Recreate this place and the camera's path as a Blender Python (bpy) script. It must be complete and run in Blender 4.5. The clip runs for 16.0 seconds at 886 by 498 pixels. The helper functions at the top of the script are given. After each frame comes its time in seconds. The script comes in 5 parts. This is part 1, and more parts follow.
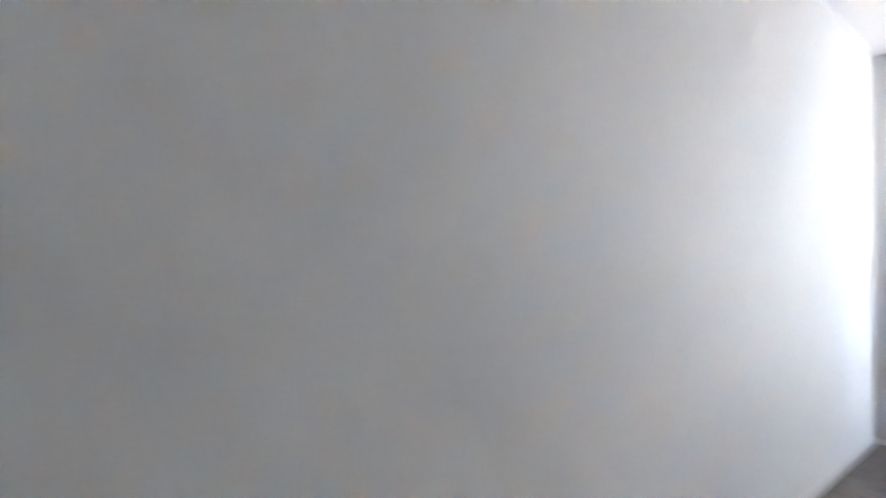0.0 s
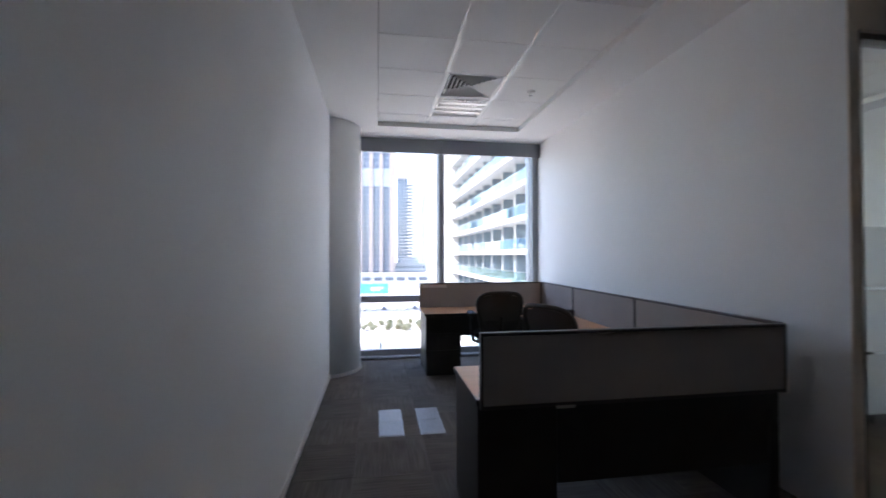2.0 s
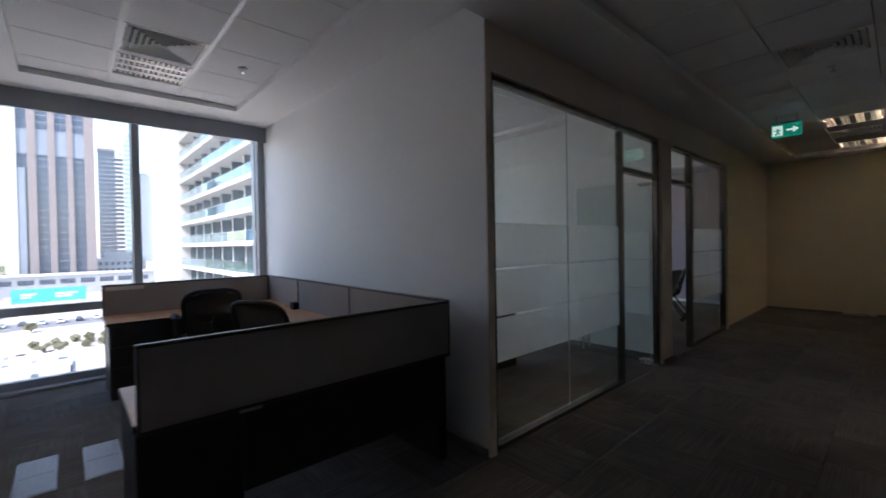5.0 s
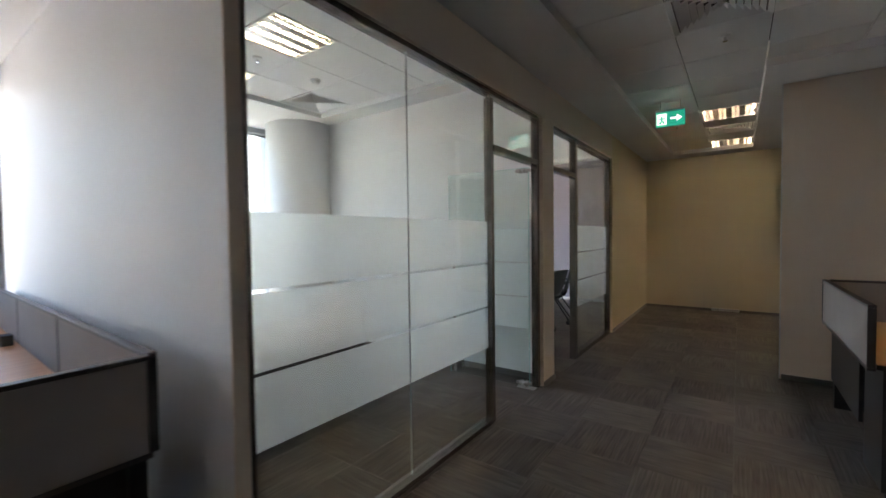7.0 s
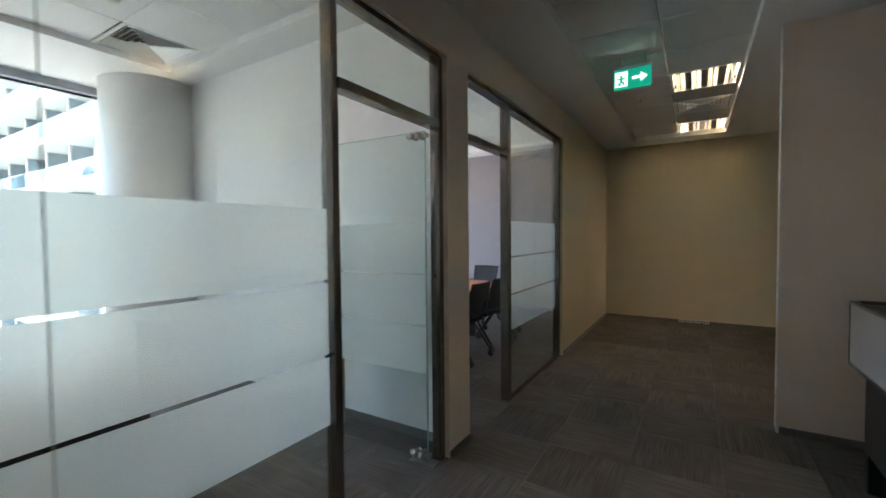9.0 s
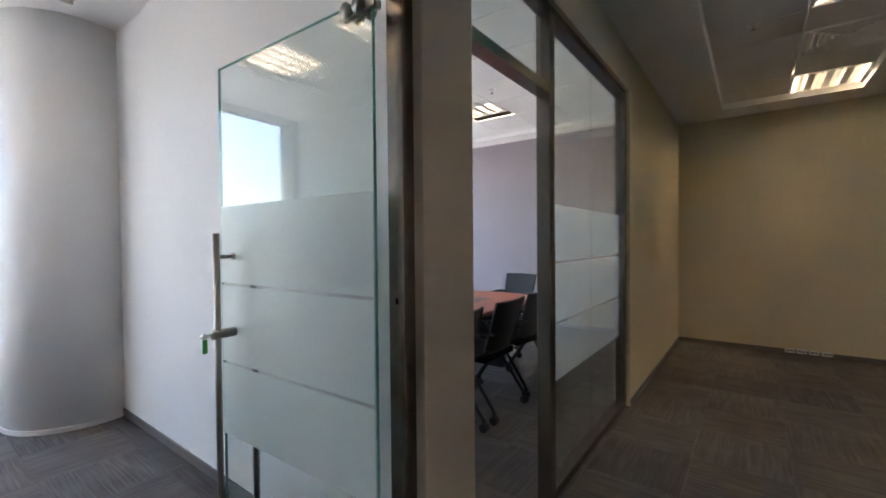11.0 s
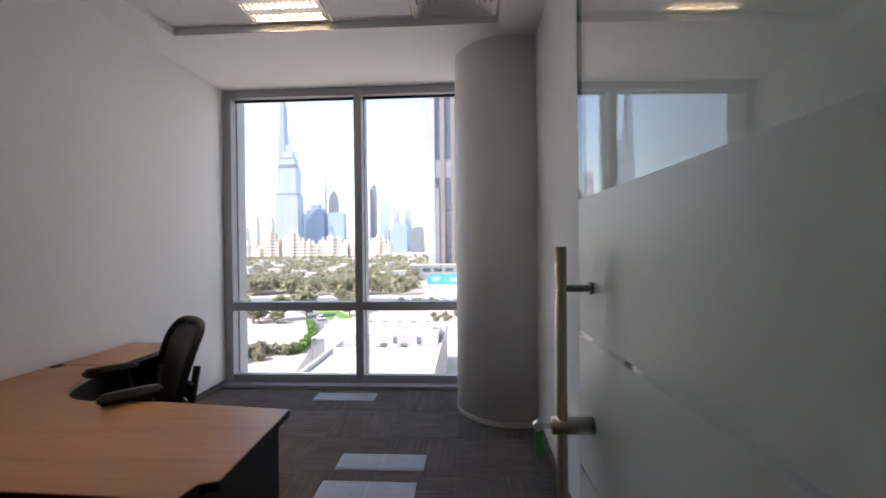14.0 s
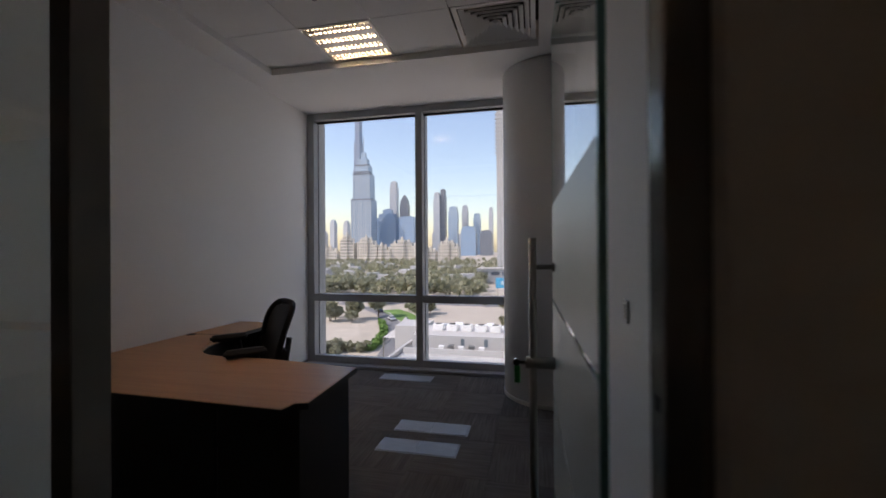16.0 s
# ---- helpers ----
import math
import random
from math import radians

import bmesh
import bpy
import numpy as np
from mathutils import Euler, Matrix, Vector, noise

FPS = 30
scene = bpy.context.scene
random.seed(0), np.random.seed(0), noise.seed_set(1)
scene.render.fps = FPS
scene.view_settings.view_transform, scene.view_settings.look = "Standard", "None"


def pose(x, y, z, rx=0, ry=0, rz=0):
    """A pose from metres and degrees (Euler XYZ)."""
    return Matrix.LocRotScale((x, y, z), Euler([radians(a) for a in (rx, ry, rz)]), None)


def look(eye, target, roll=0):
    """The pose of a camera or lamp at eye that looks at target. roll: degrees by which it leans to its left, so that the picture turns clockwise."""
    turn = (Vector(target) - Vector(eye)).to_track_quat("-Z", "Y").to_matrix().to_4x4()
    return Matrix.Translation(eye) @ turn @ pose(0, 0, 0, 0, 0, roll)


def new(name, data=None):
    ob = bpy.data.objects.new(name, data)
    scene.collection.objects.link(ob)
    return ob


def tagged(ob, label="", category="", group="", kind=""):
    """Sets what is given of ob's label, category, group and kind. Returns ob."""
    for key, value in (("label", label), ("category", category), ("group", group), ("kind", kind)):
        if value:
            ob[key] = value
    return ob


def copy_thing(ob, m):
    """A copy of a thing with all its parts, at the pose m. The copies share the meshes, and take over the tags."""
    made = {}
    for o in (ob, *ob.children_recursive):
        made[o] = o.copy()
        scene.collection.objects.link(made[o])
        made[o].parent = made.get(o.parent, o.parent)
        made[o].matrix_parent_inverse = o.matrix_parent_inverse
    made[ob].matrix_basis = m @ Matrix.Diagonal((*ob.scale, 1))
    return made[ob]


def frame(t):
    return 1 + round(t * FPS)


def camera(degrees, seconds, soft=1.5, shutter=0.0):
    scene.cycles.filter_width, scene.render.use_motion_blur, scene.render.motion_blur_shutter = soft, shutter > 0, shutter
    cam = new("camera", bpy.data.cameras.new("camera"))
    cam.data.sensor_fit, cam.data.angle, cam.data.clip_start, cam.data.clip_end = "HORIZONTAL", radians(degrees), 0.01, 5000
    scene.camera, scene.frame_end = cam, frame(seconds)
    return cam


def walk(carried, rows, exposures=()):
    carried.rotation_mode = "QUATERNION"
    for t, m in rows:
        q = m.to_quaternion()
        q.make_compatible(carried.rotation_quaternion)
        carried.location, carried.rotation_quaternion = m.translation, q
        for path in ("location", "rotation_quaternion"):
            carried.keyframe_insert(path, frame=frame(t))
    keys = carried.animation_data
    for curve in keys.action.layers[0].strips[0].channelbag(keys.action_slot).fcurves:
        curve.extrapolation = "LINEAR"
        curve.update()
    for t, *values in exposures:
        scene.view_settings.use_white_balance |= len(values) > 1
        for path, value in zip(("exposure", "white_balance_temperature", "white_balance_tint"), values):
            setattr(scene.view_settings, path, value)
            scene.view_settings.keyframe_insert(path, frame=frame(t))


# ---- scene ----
cam = camera(93.7, 16.0, 1.6, 0.5)
PATH = [
    (0, (-2.05, -1.40, 1.400), (-3.718, -0.296, 1.435), 1.0),
    (0.5, (-2.105, -1.477, 1.403), (-3.214, 0.187, 1.439), 0.8),
    (1, (-2.176, -1.542, 1.404), (-2.637, 0.403, 1.454), 0.4),
    (1.5, (-2.248, -1.667, 1.406), (-2.297, 0.332, 1.455), 0.0),
    (2, (-2.347, -1.738, 1.422), (-2.036, 0.238, 1.453), -0.1),
    (2.5, (-2.373, -1.784, 1.423), (-1.781, 0.126, 1.45), -0.5),
    (3, (-2.366, -1.837, 1.432), (-1.61, 0.015, 1.444), -0.9),
    (3.5, (-2.35, -1.882, 1.424), (-1.435, -0.104, 1.432), -0.7),
    (4, (-2.301, -1.888, 1.438), (-1.238, -0.195, 1.431), -0.9),
    (4.5, (-2.235, -1.867, 1.436), (-1.026, -0.274, 1.42), -0.9),
    (5, (-2.056, -1.832, 1.435), (-0.714, -0.349, 1.406), -1.0),
    (7.5, (-0.425, -1.482, 1.466), (1.235, -0.369, 1.405), -0.6),
    (8, (-0.065, -1.479, 1.465), (1.62, -0.403, 1.404), -0.5),
    (8.5, (0.336, -1.397, 1.472), (2.038, -0.35, 1.399), -0.4),
    (9, (0.715, -1.349, 1.45), (2.421, -0.308, 1.382), -0.5),
    (11.5, (2.258, -0.619, 1.368), (3.754, 0.709, 1.346), -0.3),
    (12, (2.433, -0.442, 1.393), (3.73, 1.08, 1.382), -0.1),
    (12.5, (2.471, -0.267, 1.396), (3.411, 1.498, 1.383), -0.3),
    (13, (2.521, -0.127, 1.404), (3.037, 1.805, 1.398), -0.4),
    (13.5, (2.572, -0.032, 1.413), (2.673, 1.965, 1.397), -0.8),
    (14, (2.58, -0.047, 1.413), (2.467, 1.95, 1.401), -0.6),
    (14.5, (2.582, -0.06, 1.415), (2.31, 1.921, 1.404), -0.5),
    (15, (2.605, -0.125, 1.408), (2.203, 1.835, 1.401), -0.5),
    (15.5, (2.672, -0.286, 1.392), (2.214, 1.66, 1.393), -0.5),
    (16, (2.801, -0.472, 1.372), (2.362, 1.479, 1.379), -0.4),
]
EXPOSURES = [(0.0, 4.95, 6500, 18), (0.5, 4.6, 6150, 19), (1.0, 3.95, 6000, 19), (1.5, 3.4, 6050, 21), (2.0, 3.05, 6250, 21), (2.5, 2.7, 6250, 21), (3.5, 2.25, 6450, 22), (4.5, 2.25, 6300, 22), (5.0, 2.4, 6350, 21),
             (7.5, 3.9, 7000, 20), (9.0, 3.8, 6600, 14), (11.5, 3.8, 6600, 20), (12.5, 4.15, 6400, 20), (13.0, 3.85, 6350, 21), (13.5, 2.8, 6800, 23), (14.0, 2.2, 7200, 24), (15.0, 1.55, 7100, 26), (16.0, 1.05, 7150, 25)]
walk(cam, [(t, look(eye, target, roll)) for t, eye, target, roll in PATH], EXPOSURES)
SKY, SUN, TUBE_LIGHT = 0.145, 2.6, 11.0

# ---- world, sun and exposure ----
world = bpy.data.worlds.new("World")
scene.world = world
world.use_nodes = True
_wn = world.node_tree
_sky = _wn.nodes.new("ShaderNodeTexSky")
_sky.sky_type, _sky.sun_disc = "NISHITA", False
_sky.sun_elevation, _sky.sun_rotation = radians(45), radians(247)
_sky.dust_density, _sky.air_density, _sky.ozone_density = 1.0, 1.25, 1.6
_wn.links.new(_sky.outputs[0], _wn.nodes["Background"].inputs[0])
_wn.nodes["Background"].inputs[1].default_value = SKY
sun_data = bpy.data.lights.new("sun", "SUN")
sun_data.energy, sun_data.angle, sun_data.color = SUN, radians(0.5), (1.0, 0.95, 0.88)
sun = new("sun", sun_data)
sun.matrix_world = look((-60, -26, 66), (0, 0, 0))


# ---- materials ----
def nodes_of(name):
    m = bpy.data.materials.new(name)
    m.use_nodes = True
    return m, m.node_tree.nodes, m.node_tree.links, m.node_tree.nodes["Principled BSDF"]


def material(name, color, rough=0.6, metal=0.0, var=0.12, scale=3.0, grain=60.0, bump=0.1, stretch=(1, 1, 1), spec=0.5, per_object=0.0, depth=0.002):
    """A surface whose colour drifts at two scales, with fine relief."""
    m, n, l, p = nodes_of(name)
    tc = n.new("ShaderNodeTexCoord")
    mp = n.new("ShaderNodeMapping")
    mp.inputs["Scale"].default_value = stretch
    l.new(tc.outputs["Object"], mp.inputs[0])
    big, fine = n.new("ShaderNodeTexNoise"), n.new("ShaderNodeTexNoise")
    big.inputs["Scale"].default_value, fine.inputs["Scale"].default_value = scale, grain
    big.inputs["Detail"].default_value, fine.inputs["Detail"].default_value = 3, 3
    l.new(mp.outputs[0], big.inputs[0])
    l.new(mp.outputs[0], fine.inputs[0])
    add = n.new("ShaderNodeMath")
    add.operation = "ADD"
    l.new(big.outputs[0], add.inputs[0])
    l.new(fine.outputs[0], add.inputs[1])
    last = add
    if per_object:
        info, mul, more = n.new("ShaderNodeObjectInfo"), n.new("ShaderNodeMath"), n.new("ShaderNodeMath")
        mul.operation, mul.inputs[1].default_value = "MULTIPLY", per_object
        more.operation = "ADD"
        l.new(info.outputs["Random"], mul.inputs[0])
        l.new(mul.outputs[0], more.inputs[0])
        l.new(add.outputs[0], more.inputs[1])
        last = more
    ramp = n.new("ShaderNodeMapRange")
    ramp.inputs[1].default_value, ramp.inputs[2].default_value = 0.6, 1.4 + per_object
    ramp.inputs[3].default_value, ramp.inputs[4].default_value = 1 - var, 1 + var
    l.new(last.outputs[0], ramp.inputs[0])
    mix = n.new("ShaderNodeMix")
    mix.data_type, mix.blend_type = "RGBA", "MULTIPLY"
    mix.inputs[0].default_value, mix.inputs[6].default_value = 1.0, (*color, 1)
    l.new(ramp.outputs[0], mix.inputs[7])
    l.new(mix.outputs[2], p.inputs["Base Color"])
    p.inputs["Roughness"].default_value, p.inputs["Metallic"].default_value = rough, metal
    p.inputs["Specular IOR Level"].default_value = spec
    if bump:
        b = n.new("ShaderNodeBump")
        b.inputs["Strength"].default_value, b.inputs["Distance"].default_value = bump, depth
        l.new(fine.outputs[0], b.inputs["Height"])
        l.new(b.outputs[0], p.inputs["Normal"])
    return m


def wood(name, light, dark):
    m, n, l, p = nodes_of(name)
    tc, mp = n.new("ShaderNodeTexCoord"), n.new("ShaderNodeMapping")
    mp.inputs["Scale"].default_value = (2.5, 40, 40)
    l.new(tc.outputs["Object"], mp.inputs[0])
    a, b = n.new("ShaderNodeTexNoise"), n.new("ShaderNodeTexNoise")
    a.inputs["Scale"].default_value, a.inputs["Detail"].default_value, a.inputs["Distortion"].default_value = 1.0, 6, 0.6
    b.inputs["Scale"].default_value = 0.12
    l.new(mp.outputs[0], a.inputs[0])
    l.new(mp.outputs[0], b.inputs[0])
    mixf = n.new("ShaderNodeMath")
    mixf.operation = "MULTIPLY"
    l.new(a.outputs[0], mixf.inputs[0])
    l.new(b.outputs[0], mixf.inputs[1])
    ramp = n.new("ShaderNodeValToRGB")
    ramp.color_ramp.elements[0].position, ramp.color_ramp.elements[0].color = 0.12, (*dark, 1)
    ramp.color_ramp.elements[1].position, ramp.color_ramp.elements[1].color = 0.38, (*light, 1)
    l.new(mixf.outputs[0], ramp.inputs[0])
    l.new(ramp.outputs[0], p.inputs["Base Color"])
    p.inputs["Roughness"].default_value = 0.38
    return m


def carpet(name):
    """Loop-pile carpet with fine lines along each tile, tinted tile by tile."""
    m, n, l, p = nodes_of(name)
    tc, info, mp = n.new("ShaderNodeTexCoord"), n.new("ShaderNodeObjectInfo"), n.new("ShaderNodeMapping")
    shift = n.new("ShaderNodeVectorMath")
    shift.operation = "ADD"
    l.new(tc.outputs["Object"], shift.inputs[0])
    ten = n.new("ShaderNodeMath")
    ten.operation, ten.inputs[1].default_value = "MULTIPLY", 17.0
    l.new(info.outputs["Random"], ten.inputs[0])
    l.new(ten.outputs[0], shift.inputs[1])
    mp.inputs["Scale"].default_value = (90, 3.5, 1)
    l.new(shift.outputs[0], mp.inputs[0])
    line, fluff, blot = n.new("ShaderNodeTexNoise"), n.new("ShaderNodeTexNoise"), n.new("ShaderNodeTexNoise")
    line.inputs["Scale"].default_value, line.inputs["Detail"].default_value = 1.0, 2
    fluff.inputs["Scale"].default_value, blot.inputs["Scale"].default_value = 260.0, 4.0
    l.new(mp.outputs[0], line.inputs[0])
    l.new(shift.outputs[0], fluff.inputs[0])
    l.new(shift.outputs[0], blot.inputs[0])
    ramp = n.new("ShaderNodeValToRGB")
    ramp.color_ramp.elements[0].position, ramp.color_ramp.elements[0].color = 0.30, (0.104, 0.093, 0.083, 1)
    ramp.color_ramp.elements[1].position, ramp.color_ramp.elements[1].color = 0.72, (0.174, 0.156, 0.140, 1)
    l.new(line.outputs[0], ramp.inputs[0])
    tint = n.new("ShaderNodeMapRange")
    tint.inputs[3].default_value, tint.inputs[4].default_value = 0.88, 1.12
    l.new(info.outputs["Random"], tint.inputs[0])
    spot = n.new("ShaderNodeMapRange")
    spot.inputs[1].default_value, spot.inputs[2].default_value = 0.3, 0.7
    spot.inputs[3].default_value, spot.inputs[4].default_value = 0.88, 1.12
    l.new(blot.outputs[0], spot.inputs[0])
    both = n.new("ShaderNodeMath")
    both.operation = "MULTIPLY"
    l.new(tint.outputs[0], both.inputs[0])
    l.new(spot.outputs[0], both.inputs[1])
    mix = n.new("ShaderNodeMix")
    mix.data_type, mix.blend_type = "RGBA", "MULTIPLY"
    mix.inputs[0].default_value = 1.0
    l.new(ramp.outputs[0], mix.inputs[6])
    l.new(both.outputs[0], mix.inputs[7])
    l.new(mix.outputs[2], p.inputs["Base Color"])
    p.inputs["Roughness"].default_value, p.inputs["Specular IOR Level"].default_value = 0.95, 0.15
    b = n.new("ShaderNodeBump")
    b.inputs["Strength"].default_value, b.inputs["Distance"].default_value = 0.5, 0.003
    hs = n.new("ShaderNodeMath")
    hs.operation = "ADD"
    l.new(line.outputs[0], hs.inputs[0])
    l.new(fluff.outputs[0], hs.inputs[1])
    l.new(hs.outputs[0], b.inputs["Height"])
    l.new(b.outputs[0], p.inputs["Normal"])
    return m


def clear_glass(name, tint, ior=1.5, gloss=(1, 1, 1)):
    m, n, l, p = nodes_of(name)
    n.remove(p)
    tr, gl, lw, mx = n.new("ShaderNodeBsdfTransparent"), n.new("ShaderNodeBsdfGlossy"), n.new("ShaderNodeLayerWeight"), n.new("ShaderNodeMixShader")
    tr.inputs[0].default_value, gl.inputs[0].default_value = (*tint, 1), (*gloss, 1)
    gl.inputs["Roughness"].default_value, lw.inputs["Blend"].default_value = 0.0, 0.5
    power, mr = n.new("ShaderNodeMath"), n.new("ShaderNodeMapRange")
    power.operation, power.inputs[1].default_value = "POWER", 5.0
    mr.inputs[3].default_value, mr.inputs[4].default_value = ((ior - 1) / (ior + 1)) ** 2, 1.0
    l.new(lw.outputs["Facing"], power.inputs[0])
    l.new(power.outputs[0], mr.inputs[0])
    l.new(mr.outputs[0], mx.inputs[0])
    l.new(tr.outputs[0], mx.inputs[1])
    l.new(gl.outputs[0], mx.inputs[2])
    l.new(mx.outputs[0], n["Material Output"].inputs[0])
    return m


def frosted(name, tint, backscatter, forward):
    """Etched film: it passes light but blurs what lies behind."""
    m, n, l, p = nodes_of(name)
    n.remove(p)
    tl, df, rf, m1, m2 = n.new("ShaderNodeBsdfTranslucent"), n.new("ShaderNodeBsdfDiffuse"), n.new("ShaderNodeBsdfRefraction"), n.new("ShaderNodeMixShader"), n.new("ShaderNodeMixShader")
    noise_t, vary, mul = n.new("ShaderNodeTexNoise"), n.new("ShaderNodeMapRange"), n.new("ShaderNodeMix")
    tc = n.new("ShaderNodeTexCoord")
    l.new(tc.outputs["Object"], noise_t.inputs[0])
    noise_t.inputs["Scale"].default_value = 2.5
    vary.inputs[3].default_value, vary.inputs[4].default_value = 0.94, 1.04
    l.new(noise_t.outputs[0], vary.inputs[0])
    mul.data_type, mul.blend_type = "RGBA", "MULTIPLY"
    mul.inputs[0].default_value, mul.inputs[6].default_value = 1.0, (*tint, 1)
    l.new(vary.outputs[0], mul.inputs[7])
    for sh in (tl, df, rf):
        l.new(mul.outputs[2], sh.inputs[0])
    rf.inputs["Roughness"].default_value, rf.inputs["IOR"].default_value = 0.9, 1.22
    m1.inputs[0].default_value, m2.inputs[0].default_value = backscatter, forward
    l.new(tl.outputs[0], m1.inputs[1])
    l.new(df.outputs[0], m1.inputs[2])
    l.new(m1.outputs[0], m2.inputs[1])
    l.new(rf.outputs[0], m2.inputs[2])
    # the etched face shines softly at a slant
    gl, lw, rise, m3 = n.new("ShaderNodeBsdfGlossy"), n.new("ShaderNodeLayerWeight"), n.new("ShaderNodeMapRange"), n.new("ShaderNodeMixShader")
    gl.inputs["Roughness"].default_value, lw.inputs["Blend"].default_value = 0.42, 0.5
    rise.inputs[1].default_value, rise.inputs[2].default_value = 0.35, 1.0
    rise.inputs[3].default_value, rise.inputs[4].default_value = 0.03, 0.65
    l.new(lw.outputs["Facing"], rise.inputs[0])
    l.new(rise.outputs[0], m3.inputs[0])
    l.new(m2.outputs[0], m3.inputs[1])
    l.new(gl.outputs[0], m3.inputs[2])
    l.new(m3.outputs[0], n["Material Output"].inputs[0])
    return m


def glowing(name, color, strength):
    m, n, l, p = nodes_of(name)
    p.inputs["Base Color"].default_value = (*color, 1)
    p.inputs["Emission Color"].default_value, p.inputs["Emission Strength"].default_value = (*color, 1), strength
    return m


def mesh_cloth(name, color, open_share):
    m, n, l, p = nodes_of(name)
    p.inputs["Base Color"].default_value, p.inputs["Roughness"].default_value = (*color, 1), 0.7
    tr, mx = n.new("ShaderNodeBsdfTransparent"), n.new("ShaderNodeMixShader")
    tc, ck, mr = n.new("ShaderNodeTexCoord"), n.new("ShaderNodeTexNoise"), n.new("ShaderNodeMapRange")
    ck.inputs["Scale"].default_value = 220
    l.new(tc.outputs["Object"], ck.inputs[0])
    mr.inputs[1].default_value, mr.inputs[2].default_value = 0.4, 0.6
    mr.inputs[3].default_value, mr.inputs[4].default_value = open_share * 0.6, open_share * 1.4
    l.new(ck.outputs[0], mr.inputs[0])
    l.new(mr.outputs[0], mx.inputs[0])
    l.new(p.outputs[0], mx.inputs[1])
    l.new(tr.outputs[0], mx.inputs[2])
    l.new(mx.outputs[0], n["Material Output"].inputs[0])
    return m


def facade(name, wall, glass, bay_w, storey, wall_share_h, wall_share_v):
    """Far office tower cladding: piers and floors in real size, seen only from a great distance."""
    m, n, l, p = nodes_of(name)
    tc, sep = n.new("ShaderNodeTexCoord"), n.new("ShaderNodeSeparateXYZ")
    l.new(tc.outputs["Object"], sep.inputs[0])
    xy = n.new("ShaderNodeMath")
    xy.operation = "ADD"
    l.new(sep.outputs[0], xy.inputs[0])
    l.new(sep.outputs[1], xy.inputs[1])
    outs = []
    for src, size, share in ((xy.outputs[0], bay_w, wall_share_v), (sep.outputs[2], storey, wall_share_h)):
        d, f, g = n.new("ShaderNodeMath"), n.new("ShaderNodeMath"), n.new("ShaderNodeMath")
        d.operation, f.operation, g.operation = "DIVIDE", "FRACT", "GREATER_THAN"
        d.inputs[1].default_value, g.inputs[1].default_value = size, share
        l.new(src, d.inputs[0])
        l.new(d.outputs[0], f.inputs[0])
        l.new(f.outputs[0], g.inputs[0])
        outs.append(g)
    both = n.new("ShaderNodeMath")
    both.operation = "MULTIPLY"
    l.new(outs[0].outputs[0], both.inputs[0])
    l.new(outs[1].outputs[0], both.inputs[1])
    mix = n.new("ShaderNodeMix")
    mix.data_type = "RGBA"
    mix.inputs[6].default_value, mix.inputs[7].default_value = (*wall, 1), (*glass, 1)
    l.new(both.outputs[0], mix.inputs[0])
    l.new(mix.outputs[2], p.inputs["Base Color"])
    rg = n.new("ShaderNodeMapRange")
    rg.inputs[3].default_value, rg.inputs[4].default_value = 0.8, 0.25
    l.new(both.outputs[0], rg.inputs[0])
    l.new(rg.outputs[0], p.inputs["Roughness"])
    return m


WHITE_WALL = material("white_wall_paint", (0.88, 0.875, 0.865), 0.62, var=0.03, scale=1.2, grain=160, bump=0.12, depth=0.001)
CREAM_WALL = material("cream_wall_paint", (0.74, 0.65, 0.47), 0.75, var=0.03, scale=1.0, grain=160, bump=0.12, depth=0.001)
BEIGE_WALL = material("beige_wall_paint", (0.80, 0.685, 0.57), 0.75, var=0.03, scale=1.0, grain=160, bump=0.12, depth=0.001)
MAUVE_WALL = material("mauve_wall_paint", (0.28, 0.25, 0.275), 0.8, var=0.03, scale=1.0, grain=160, bump=0.12, depth=0.001)
SOFFIT = material("white_plasterboard", (0.86, 0.855, 0.845), 0.8, var=0.025, scale=0.9, grain=120, bump=0.06, depth=0.001)
TILE = material("mineral_ceiling_tile", (0.82, 0.815, 0.805), 0.9, var=0.05, scale=2.0, grain=300, bump=0.25, depth=0.0015)
TEE = material("white_ceiling_tee", (0.88, 0.88, 0.87), 0.25, var=0.02)
GAP_DARK = material("shadow_gap_black", (0.04, 0.04, 0.04), 0.9, var=0.05)
CARPET = carpet("striped_charcoal_carpet")
SKIRT = material("dark_grey_skirting", (0.16, 0.145, 0.135), 0.5, var=0.08)
SKIRT_WHITE = material("white_skirting", (0.72, 0.70, 0.67), 0.5, var=0.05)
BRONZE = material("bronze_anodised_frame", (0.22, 0.19, 0.168), 0.26, metal=0.8, var=0.08, scale=2, grain=80, stretch=(1, 1, 0.05), bump=0.03)
ALU = material("grey_window_aluminium", (0.37, 0.38, 0.395), 0.5, metal=0.25, var=0.05, stretch=(1, 1, 0.1), bump=0.02)
ALU_DARK = material("dark_window_gasket", (0.05, 0.05, 0.055), 0.6, var=0.1)
STEEL = material("satin_steel", (0.42, 0.40, 0.37), 0.3, metal=1.0, var=0.08, grain=150, stretch=(1, 1, 0.05), bump=0.03)
CHROME = material("polished_steel", (0.7, 0.7, 0.7), 0.12, metal=1.0, var=0.03, bump=0)
GLASS = clear_glass("partition_glass", (0.91, 0.95, 0.935), 1.5)
WINDOW_GLASS = clear_glass("window_glass", (0.83, 0.855, 0.865), 1.45)
GLASS_EDGE = material("green_glass_edge", (0.28, 0.60, 0.56), 0.15, var=0.05, bump=0)
FILM = frosted("frosted_film", (0.955, 0.975, 0.968), 0.28, 0.30)
